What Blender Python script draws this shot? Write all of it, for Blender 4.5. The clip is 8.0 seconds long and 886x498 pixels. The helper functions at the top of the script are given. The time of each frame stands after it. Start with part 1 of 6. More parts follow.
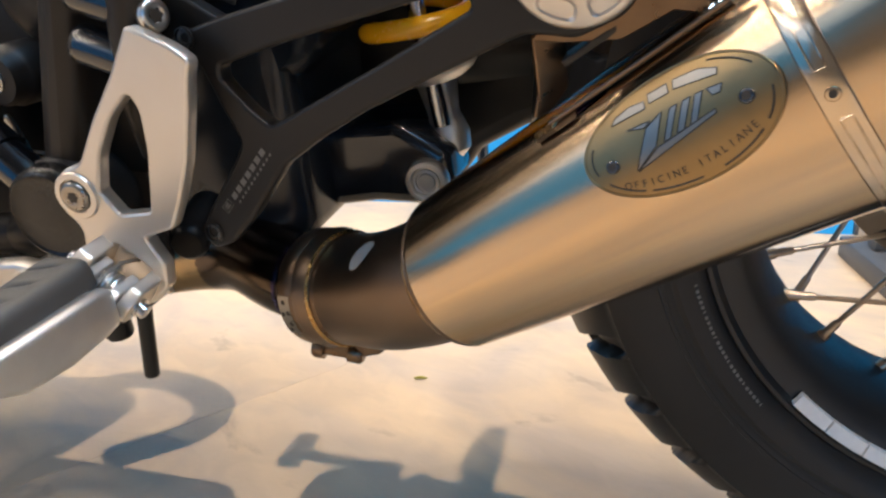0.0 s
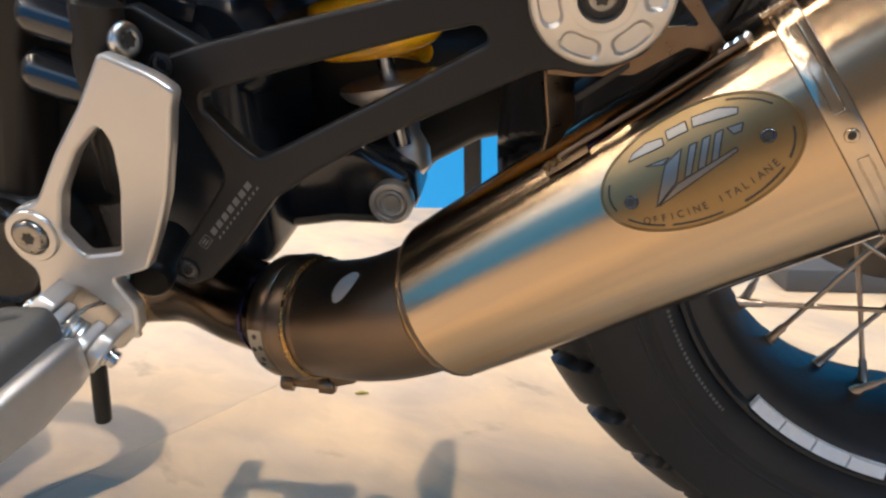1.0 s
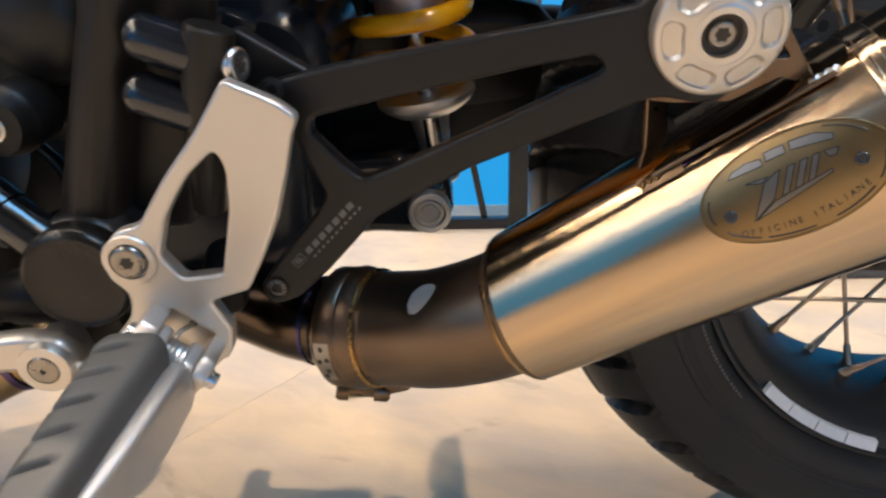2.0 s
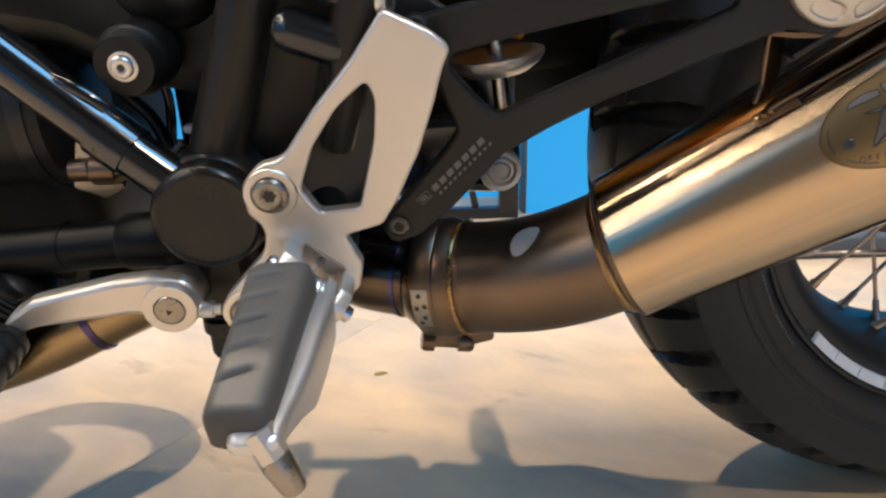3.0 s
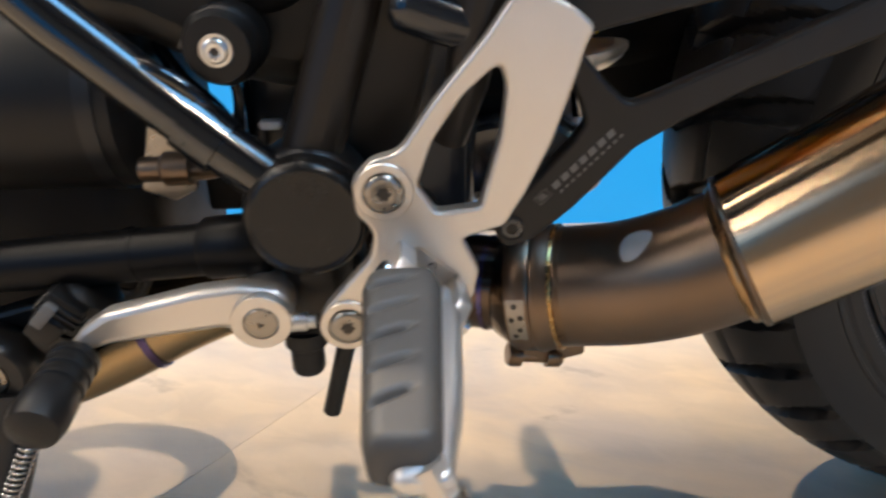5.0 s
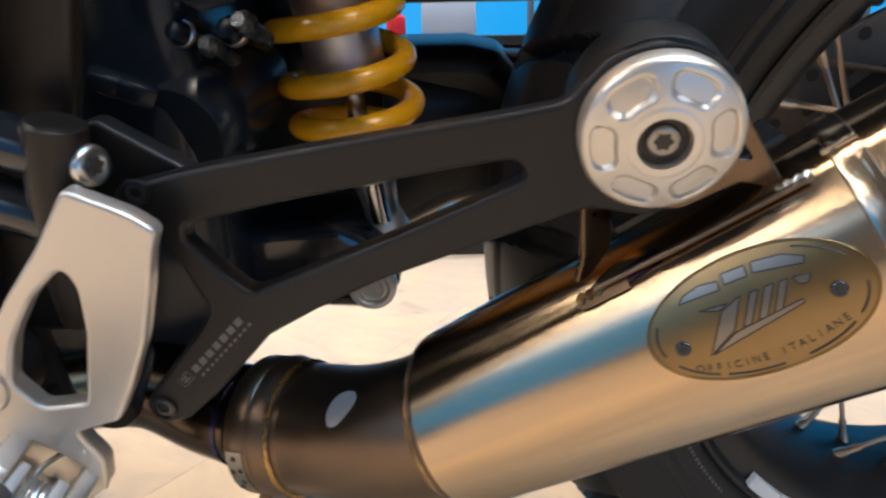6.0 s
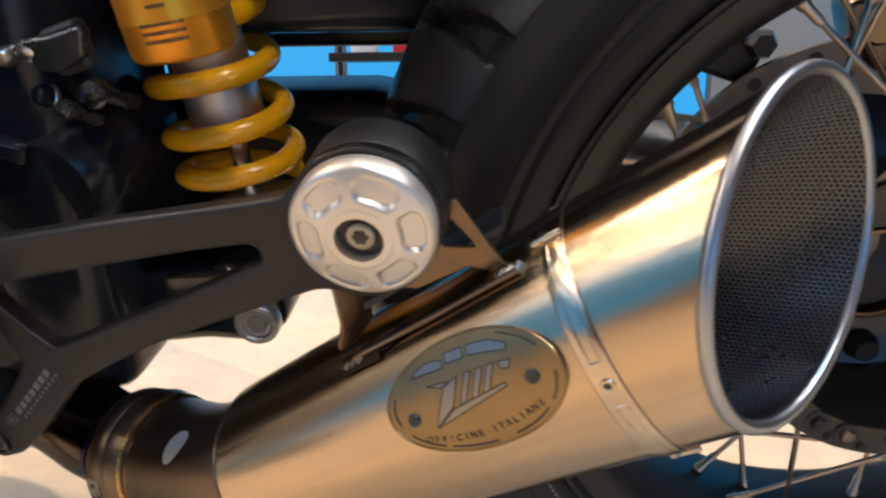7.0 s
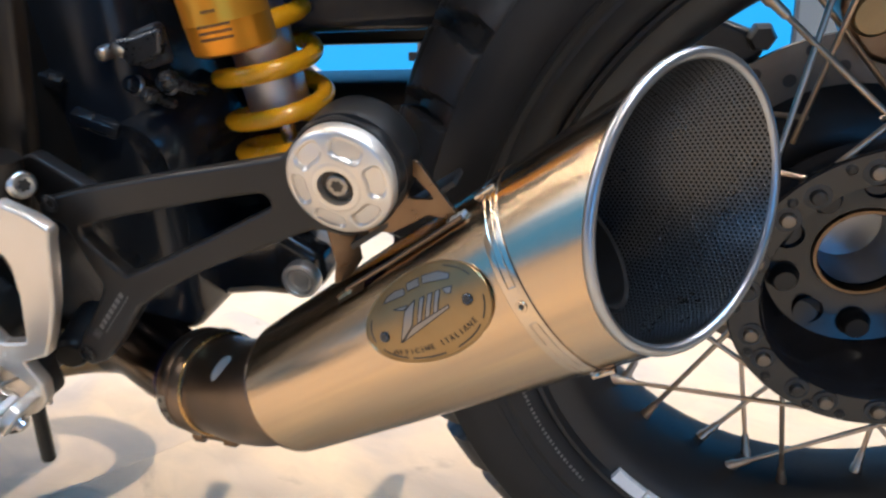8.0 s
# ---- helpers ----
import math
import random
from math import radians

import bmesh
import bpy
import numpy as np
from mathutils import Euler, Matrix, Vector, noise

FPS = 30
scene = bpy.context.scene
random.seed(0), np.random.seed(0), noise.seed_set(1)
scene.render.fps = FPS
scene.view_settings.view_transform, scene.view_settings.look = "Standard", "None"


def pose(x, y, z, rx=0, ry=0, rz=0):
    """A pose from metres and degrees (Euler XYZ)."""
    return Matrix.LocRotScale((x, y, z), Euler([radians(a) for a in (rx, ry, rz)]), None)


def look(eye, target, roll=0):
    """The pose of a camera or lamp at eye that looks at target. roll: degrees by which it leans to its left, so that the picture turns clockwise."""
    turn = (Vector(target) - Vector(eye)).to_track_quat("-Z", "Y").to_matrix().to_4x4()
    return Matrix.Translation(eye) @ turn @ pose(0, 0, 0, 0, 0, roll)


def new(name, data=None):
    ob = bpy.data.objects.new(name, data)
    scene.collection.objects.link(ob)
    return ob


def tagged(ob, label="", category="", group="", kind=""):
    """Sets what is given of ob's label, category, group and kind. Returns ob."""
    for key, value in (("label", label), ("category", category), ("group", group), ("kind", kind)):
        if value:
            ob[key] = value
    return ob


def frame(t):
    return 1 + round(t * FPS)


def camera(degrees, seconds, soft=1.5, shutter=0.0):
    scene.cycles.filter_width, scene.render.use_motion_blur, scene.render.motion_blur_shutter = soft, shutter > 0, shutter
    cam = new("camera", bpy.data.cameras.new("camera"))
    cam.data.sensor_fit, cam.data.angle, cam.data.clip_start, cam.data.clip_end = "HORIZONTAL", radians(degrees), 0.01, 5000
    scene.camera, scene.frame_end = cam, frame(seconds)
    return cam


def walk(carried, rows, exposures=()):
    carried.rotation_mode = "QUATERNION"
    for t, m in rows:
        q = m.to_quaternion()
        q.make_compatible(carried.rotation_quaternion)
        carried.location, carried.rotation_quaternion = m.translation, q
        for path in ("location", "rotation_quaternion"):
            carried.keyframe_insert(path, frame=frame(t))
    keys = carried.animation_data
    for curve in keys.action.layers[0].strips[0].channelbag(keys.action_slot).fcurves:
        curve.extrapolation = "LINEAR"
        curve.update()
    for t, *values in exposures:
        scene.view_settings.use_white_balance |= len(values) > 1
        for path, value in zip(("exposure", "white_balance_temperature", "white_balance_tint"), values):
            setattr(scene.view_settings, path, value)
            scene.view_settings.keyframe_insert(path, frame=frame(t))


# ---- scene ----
# ---- camera ----
cam = camera(66.2, 8.0, soft=2.4, shutter=0.35)
PATH = [
    (0, (-0.2627, -0.4620, 0.3642), (-0.7845, 1.4024, -0.1374), -1.40),
    (0.3, (-0.2835, -0.4594, 0.3670), (-0.7231, 1.4237, -0.1435), -1.43),
    (0.5, (-0.2910, -0.4584, 0.3725), (-0.6748, 1.4374, -0.1359), -1.23),
    (0.7, (-0.2983, -0.4583, 0.3788), (-0.6246, 1.4455, -0.1402), -1.15),
    (1, (-0.3086, -0.4603, 0.3785), (-0.5442, 1.4583, -0.1349), -1.07),
    (1.2, (-0.3164, -0.4579, 0.3837), (-0.5048, 1.4637, -0.1379), -1.11),
    (2.3, (-0.4140, -0.4897, 0.3928), (-0.3732, 1.4373, -0.1412), -0.72),
    (2.5, (-0.4297, -0.4967, 0.3833), (-0.3633, 1.4316, -0.1431), -0.67),
    (2.7, (-0.4454, -0.4981, 0.3747), (-0.3589, 1.4290, -0.1532), -0.63),
    (3, (-0.4654, -0.4948, 0.3653), (-0.3572, 1.4320, -0.1599), -0.68),
    (3.3, (-0.4843, -0.4945, 0.3562), (-0.3421, 1.4314, -0.1640), -0.83),
    (3.5, (-0.4990, -0.4908, 0.3501), (-0.3568, 1.4335, -0.1761), -0.67),
    (3.7, (-0.5182, -0.4819, 0.3396), (-0.3904, 1.4501, -0.1617), -0.81),
    (4, (-0.5590, -0.4696, 0.3414), (-0.4058, 1.4544, -0.1828), -0.71),
    (4.2, (-0.5759, -0.4656, 0.3434), (-0.4267, 1.4608, -0.1730), -0.68),
    (5.3, (-0.4734, -0.4545, 0.3683), (-0.3442, 1.4820, -0.1147), -0.86),
    (5.5, (-0.4336, -0.4417, 0.3875), (-0.3486, 1.4904, -0.1221), -0.94),
    (5.8, (-0.3735, -0.4255, 0.4124), (-0.3829, 1.5153, -0.0705), -0.93),
    (6, (-0.3466, -0.4201, 0.4226), (-0.3770, 1.5126, -0.0910), -1.00),
    (6.2, (-0.3293, -0.4162, 0.4245), (-0.3827, 1.5149, -0.0931), -1.04),
    (6.5, (-0.2943, -0.4106, 0.4414), (-0.3877, 1.5198, -0.0734), -0.97),
    (6.8, (-0.2612, -0.4162, 0.4473), (-0.4118, 1.5171, -0.0422), -0.68),
    (7, (-0.2386, -0.4261, 0.4527), (-0.4060, 1.4999, -0.0595), -0.58),
    (7.2, (-0.2177, -0.4324, 0.4539), (-0.4495, 1.4902, -0.0460), -0.79),
    (7.5, (-0.1964, -0.4535, 0.4527), (-0.5036, 1.4559, -0.0569), -0.75),
    (7.8, (-0.1814, -0.4691, 0.4474), (-0.5752, 1.4281, -0.0481), -0.93),
    (8, (-0.1762, -0.4826, 0.4469), (-0.6144, 1.4016, -0.0607), -0.89),
]
walk(cam, [(t, look(eye, target, roll)) for t, eye, target, roll in PATH],
     [(0.0, 0.08, 6180, 13), (1.0, 0.05, 6160, 13), (2.5, 0.05, 6220, 13), (4.0, 0.05, 6020, 12), (5.5, 0.10, 5980, 12), (6.0, 0.12, 5950, 12), (6.5, 0.11, 6160, 13), (7.0, 0.15, 6290, 14), (7.5, 0.20, 6030, 13), (8.0, 0.36, 5740, 12)])

# the motorcycle's own frame: origin at the rear axle, x to the rear, y to its right side, z up; it leans on its side stand
UP = pose(0, 0, 0.3216, 11.65, 0, 0)

# ---- light ----
world = bpy.data.worlds.new("showroom_dim")
world.use_nodes = True
world.node_tree.nodes["Background"].inputs[0].default_value = (0.6, 0.75, 1.0, 1)
world.node_tree.nodes["Background"].inputs[1].default_value = 0.05
scene.world = world


def lamp(name, kind, energy, color, m, **size):
    data = bpy.data.lights.new(name, kind)
    data.energy, data.color = energy, color
    if kind == "AREA":
        data.shape, data.size, data.size_y = "RECTANGLE", size["x"], size["y"]
    else:
        data.shadow_soft_size = size["r"]
    if kind == "SPOT":
        data.spot_size, data.spot_blend = radians(size["cone"]), 0.6
    ob = new(name, data)
    ob.matrix_world = m
    return ob


WARM, COOL = (1.0, 0.79, 0.55), (0.20, 0.56, 1.0)
lamp("ceiling_spot_key", "SPOT", 275, WARM, look((-1.42, 1.20, 2.95), (-0.42, 0.02, 0)), r=0.032, cone=85)
lamp("ceiling_spot_front", "SPOT", 150, (1.0, 0.82, 0.60), look((0.60, -1.80, 2.95), (-0.20, -0.45, 0)), r=0.12, cone=80)
lamp("ceiling_spot_rear", "SPOT", 90, (1.0, 0.90, 0.78), look((1.35, -0.55, 2.95), (-0.10, -0.15, 0.3)), r=0.06, cone=70)
lamp("ceiling_strip_left", "AREA", 60, (1.0, 0.83, 0.61), pose(-2.80, -0.30, 2.945, 0, 0, 90), x=4.8, y=0.06)
lamp("ceiling_strip_corner", "AREA", 30, (1.0, 0.85, 0.64), pose(-4.00, -1.90, 2.945, 0, 0, 90), x=4.0, y=0.06)
lamp("ceiling_panel_blue", "AREA", 38, (0.28, 0.64, 1.0), pose(0.55, -0.82, 2.945), x=1.3, y=0.96)
lamp("ceiling_strip_cool", "AREA", 11, COOL, pose(-0.30, 0.95, 2.945), x=4.2, y=0.14)
# two added warm strips that only fill the shadows
lamp("ceiling_strip_mid", "AREA", 46, (1.0, 0.83, 0.61), pose(-0.60, 0.50, 2.945), x=4.2, y=0.10)
lamp("ceiling_strip_near", "AREA", 40, (1.0, 0.83, 0.61), pose(-0.60, 0.05, 2.945), x=4.2, y=0.10)
# added lamp at the unseen corner panel, strengthening its blue light; no window here
lamp("window_daylight", "AREA", 24, (0.53, 0.74, 1.0), look((-3.55, -2.85, 1.9), (-0.4, -0.2, 0.35)), x=2.9, y=1.9)


# ---- materials ----
def principled(name, color, rough=0.5, metal=0.0, vary=0.15, scale=60.0, bump=0.1, bump_scale=400.0, rough_vary=0.12, stretch=(1, 1, 1), coat=0.0, spec=0.5, second=None):
    m = bpy.data.materials.new(name)
    m.use_nodes = True
    nt = m.node_tree
    n, ln = nt.nodes, nt.links.new
    p = n["Principled BSDF"]
    p.inputs["Metallic"].default_value = metal
    p.inputs["Coat Weight"].default_value = coat
    p.inputs["Coat Roughness"].default_value = 0.08
    p.inputs["Specular IOR Level"].default_value = spec
    tc, mp = n.new("ShaderNodeTexCoord"), n.new("ShaderNodeMapping")
    mp.inputs["Scale"].default_value = stretch
    ln(tc.outputs["Object"], mp.inputs["Vector"])
    big, fine = n.new("ShaderNodeTexNoise"), n.new("ShaderNodeTexNoise")
    big.inputs["Scale"].default_value, big.inputs["Detail"].default_value = scale, 5
    fine.inputs["Scale"].default_value, fine.inputs["Detail"].default_value = bump_scale, 3
    ln(mp.outputs["Vector"], big.inputs["Vector"])
    ln(mp.outputs["Vector"], fine.inputs["Vector"])
    ramp = n.new("ShaderNodeMix")
    ramp.data_type = "RGBA"
    dark = tuple(c * (1 - vary) for c in color) if second is None else second
    light = tuple(min(1, c * (1 + vary)) for c in color)
    ramp.inputs["A"].default_value, ramp.inputs["B"].default_value = (*dark, 1), (*light, 1)
    ln(big.outputs["Fac"], ramp.inputs["Factor"])
    ln(ramp.outputs["Result"], p.inputs["Base Color"])
    mr = n.new("ShaderNodeMapRange")
    mr.inputs["To Min"].default_value, mr.inputs["To Max"].default_value = max(0.02, rough - rough_vary), min(1, rough + rough_vary)
    add = n.new("ShaderNodeMath")
    add.operation = "MULTIPLY_ADD"
    add.inputs[1].default_value, add.inputs[2].default_value = 0.5, 0.0
    s2 = n.new("ShaderNodeMath")
    s2.operation = "ADD"
    ln(big.outputs["Fac"], s2.inputs[0])
    ln(fine.outputs["Fac"], s2.inputs[1])
    ln(s2.outputs[0], add.inputs[0])
    ln(add.outputs[0], mr.inputs["Value"])
    ln(mr.outputs["Result"], p.inputs["Roughness"])
    if bump:
        b = n.new("ShaderNodeBump")
        b.inputs["Strength"].default_value, b.inputs["Distance"].default_value = bump, 0.0006
        ln(fine.outputs["Fac"], b.inputs["Height"])
        ln(b.outputs["Normal"], p.inputs["Normal"])
    return m


def glow(name, color, strength):
    m = bpy.data.materials.new(name)
    m.use_nodes = True
    p = m.node_tree.nodes["Principled BSDF"]
    p.inputs["Base Color"].default_value = (*[c * 0.12 for c in color], 1)
    p.inputs["Emission Color"].default_value = (*color, 1)
    p.inputs["Emission Strength"].default_value = strength
    return m


STEEL = principled("brushed_steel", (0.56, 0.450, 0.335), 0.17, 1.0, vary=0.05, scale=12, bump=0.0, bump_scale=300, rough_vary=0.03)
CHROME = principled("polished_steel", (0.52, 0.52, 0.53), 0.24, 1.0, vary=0.06, bump=0.02)
TITAN = principled("heat_browned_steel", (0.180, 0.128, 0.090), 0.36, 1.0, vary=0.25, scale=25, bump=0.0, rough_vary=0.08)
LIP = principled("satin_rolled_steel", (0.36, 0.37, 0.39), 0.33, 1.0, vary=0.1, bump=0.02)
EMBLEM = principled("badge_window_steel", (0.27, 0.245, 0.215), 0.32, 1.0, vary=0.15, scale=60, bump=0.05)
DARKPIPE = principled("blue_black_heated_steel", (0.050, 0.047, 0.050), 0.20, 1.0, vary=0.35, scale=25, bump=0.0, rough_vary=0.06, second=(0.13, 0.085, 0.045))
TUBEPAINT = principled("glossy_frame_paint", (0.0035, 0.0038, 0.0048), 0.13, 0.0, vary=0.3, scale=40, bump=0.0, spec=0.9)
COVER = principled("dull_grey_cover", (0.080, 0.084, 0.092), 0.28, 0.8, vary=0.35, scale=70, bump=0.15)
WELD = principled("gold_weld", (0.46, 0.30, 0.13), 0.3, 1.0, vary=0.3, scale=90, bump=0.3, bump_scale=600, second=(0.20, 0.11, 0.07))
BLUED = principled("heat_blued_steel", (0.05, 0.07, 0.22), 0.25, 1.0, vary=0.3, scale=60, second=(0.12, 0.05, 0.05))
DARK = principled("dull_black_casting", (0.0100, 0.0098, 0.0100), 0.48, 0.0, vary=0.4, scale=50, bump=0.2, bump_scale=500, spec=0.17)
INKY = principled("blue_black_plastic", (0.0105, 0.0140, 0.0200), 0.20, 0.0, vary=0.4, scale=45, bump=0.1, bump_scale=900, spec=0.36)
RAW = principled("heat_tinted_bracket", (0.19, 0.130, 0.080), 0.30, 1.0, vary=0.2, scale=80, second=(0.10, 0.064, 0.044))
BRONZE = principled("bronze_badge", (0.27, 0.185, 0.090), 0.32, 1.0, vary=0.2, scale=60, bump=0.12)
GOLDTINT = principled("gold_heat_tint", (0.50, 0.32, 0.11), 0.26, 1.0, vary=0.25, scale=40, bump=0.0, second=(0.24, 0.13, 0.07))
ENGRAVE = principled("engraved_dark", (0.040, 0.034, 0.028), 0.5, 0.3, vary=0.2)
ALU = principled("silver_anodised_aluminium", (0.63, 0.585, 0.53), 0.38, 0.85, vary=0.05, scale=40, bump=0.10, bump_scale=2500)
CASTALU = principled("satin_cast_aluminium", (0.62, 0.61, 0.60), 0.4, 0.9, vary=0.1, scale=90, bump=0.2, bump_scale=1500)
ANOD = principled("black_anodised_aluminium", (0.0088, 0.0080, 0.0078), 0.42, 0.0, vary=0.15, scale=50, bump=0.06, bump_scale=3000, spec=0.34)
GLOSS = principled("gloss_black_paint", (0.0090, 0.0108, 0.0145), 0.15, 0.0, vary=0.3, scale=40, bump=0.0, coat=0.3)
COLUMN = principled("satin_frame_paint", (0.0125, 0.0098, 0.0078), 0.36, 0.0, vary=0.2, scale=50, bump=0.05, bump_scale=1500, spec=0.32)
LOWTUBE = principled("satin_tube_paint", (0.0050, 0.0048, 0.0050), 0.33, 0.0, vary=0.2, scale=50, bump=0.03, bump_scale=1500, spec=0.12)
CASTING = principled("dull_black_gearbox_casting", (0.0085, 0.0080, 0.0076), 0.40, 0.0, vary=0.35, scale=40, bump=0.15, bump_scale=700, spec=0.36)
HUBPAINT = principled("blue_black_hub_paint", (0.0085, 0.0085, 0.0100), 0.17, 0.0, vary=0.15, scale=60, bump=0.0, spec=0.5)
SATIN = principled("satin_black_paint", (0.0115, 0.0112, 0.0115), 0.33, 0.0, vary=0.3, scale=60, bump=0.06, bump_scale=1200, spec=0.36)
PLASTIC = principled("black_plastic", (0.0080, 0.0076, 0.0075), 0.41, 0.0, vary=0.25, bump=0.12, bump_scale=1800, spec=0.30)
CAPPLASTIC = principled("smooth_black_cap_plastic", (0.0085, 0.0075, 0.0068), 0.25, 0.0, vary=0.2, scale=60, bump=0.03, bump_scale=1500, spec=0.34)
RUBBER = principled("grey_black_rubber", (0.050, 0.048, 0.046), 0.55, 0.0, vary=0.2, scale=80, bump=0.2, bump_scale=1500)
TYRE = principled("tyre_rubber", (0.0110, 0.0108, 0.0114), 0.42, 0.0, vary=0.3, scale=45, bump=0.08, bump_scale=900, spec=0.34)
TYRETEXT = principled("moulded_tyre_mark", (0.16, 0.145, 0.135), 0.6)
RIM = principled("black_rim", (0.005, 0.0055, 0.007), 0.42, 0.0, vary=0.2, bump=0.05, coat=0.0)
SPOKE = principled("spoke_steel", (0.44, 0.35, 0.27), 0.32, 1.0, vary=0.15, scale=120)
WEIGHT = principled("grey_balance_weight", (0.60, 0.62, 0.65), 0.45, 0.2, vary=0.12, scale=150, bump=0.2)
YELLOW = principled("yellow_spring_enamel", (0.88, 0.43, 0.004), 0.25, 0.0, vary=0.08, scale=60, bump=0.03, coat=0.4)
GOLD = principled("gold_anodised_aluminium", (0.82, 0.32, 0.02), 0.36, 0.75, vary=0.06, bump=0.02)
PRINT = principled("pale_print", (0.125, 0.122, 0.119), 0.6)
BRAKE = principled("brake_disc_steel", (0.17, 0.145, 0.12), 0.4, 1.0, vary=0.3, scale=60)
CERAMIC = principled("golden_pipe_steel", (0.34, 0.245, 0.135), 0.25, 1.0, vary=0.22, scale=22, bump=0.0, rough_vary=0.06)
PATCH = principled("pale_foil_label", (0.36, 0.335, 0.31), 0.42, 0.3, vary=0.25, scale=90, bump=0.1)
FOIL = principled("crumpled_foil", (0.62, 0.60, 0.56), 0.40, 1.0, vary=0.15, scale=150, bump=0.3, bump_scale=300)
SILVER = principled("bright_steel", (0.66, 0.65, 0.63), 0.3, 1.0, vary=0.1, scale=60, bump=0.05)
DARKGREY = principled("dark_grey_paint", (0.065, 0.068, 0.075), 0.5, vary=0.15, scale=8)
WALLPAINT = principled("warm_grey_wall_paint", (0.24, 0.225, 0.205), 0.8, vary=0.06, scale=3, bump=0.1, bump_scale=120)
CEILPAINT = principled("grey_ceiling_paint", (0.17, 0.160, 0.150), 0.9, vary=0.06, scale=3)
BLUE = glow("blue_light_panel", (0.02, 0.35, 0.74), 0.92)
PALEBLUE = glow("pale_blue_screen", (0.07, 0.36, 0.76), 0.95)
BLUEWALL = glow("bright_blue_screen", (0.10, 0.42, 0.88), 1.9)
WHITE = glow("white_light_strip", (1.0, 0.93, 0.82), 9.0)
SOFTWHITE = glow("soft_white_strip", (1.0, 0.88, 0.70), 4.0)
SCREED = principled("tan_joint_filler", (0.36, 0.28, 0.20), 0.8, vary=0.1)
BOLT = principled("zinc_bolt_steel", (0.30, 0.275, 0.245), 0.30, 1.0, vary=0.12, scale=200, bump=0.05)
LEAFBIT = principled("yellow_green_scrap", (0.35, 0.33, 0.05), 0.7)
RED = principled("red_plastic", (0.6, 0.02, 0.03), 0.4)
MURAL = principled("grey_blue_print", (0.16, 0.24, 0.36), 0.6, vary=0.4, scale=9, second=(0.45, 0.42, 0.40))


def mesh_lining():
    """Perforated sheet: staggered round holes, dark, with a bump at each rim."""
    m = principled("perforated_steel", (0.42, 0.42, 0.43), 0.30, 0.9, vary=0.15)
    nt = m.node_tree
    n, ln = nt.nodes, nt.links.new
    p = n["Principled BSDF"]
    uv = n.new("ShaderNodeUVMap")
    sep = n.new("ShaderNodeSeparateXYZ")
    ln(uv.outputs[0], sep.inputs[0])

    def math_node(op, a, b=None, c=None):
        k = n.new("ShaderNodeMath")
        k.operation = op
        for i, v in enumerate((a, b, c)):
            if v is None:
                continue
            if isinstance(v, (int, float)):
                k.inputs[i].default_value = v
            else:
                ln(v, k.inputs[i])
        return k.outputs[0]

    u, v = sep.outputs[0], sep.outputs[1]
    row = math_node("FLOOR", v)
    odd = math_node("MULTIPLY", math_node("MODULO", row, 2.0), 0.5)
    fu = math_node("SUBTRACT", math_node("FRACT", math_node("ADD", u, odd)), 0.5)
    fv = math_node("SUBTRACT", math_node("FRACT", v), 0.5)
    d = math_node("SQRT", math_node("ADD", math_node("MULTIPLY", fu, fu), math_node("MULTIPLY", fv, fv)))
    hole = n.new("ShaderNodeMapRange")
    hole.inputs["From Min"].default_value, hole.inputs["From Max"].default_value = 0.27, 0.37
    ln(d, hole.inputs["Value"])
    mix = n.new("ShaderNodeMix")
    mix.data_type = "RGBA"
    mix.inputs["A"].default_value, mix.inputs["B"].default_value = (0.004, 0.004, 0.004, 1), (0.100, 0.104, 0.112, 1)
    ln(hole.outputs["Result"], mix.inputs["Factor"])
    ln(mix.outputs["Result"], p.inputs["Base Color"])
    b = n.new("ShaderNodeBump")
    b.inputs["Strength"].default_value, b.inputs["Distance"].default_value = 0.5, 0.001
    ln(hole.outputs["Result"], b.inputs["Height"])
    ln(b.outputs["Normal"], p.inputs["Normal"])
    return m


LINING = mesh_lining()


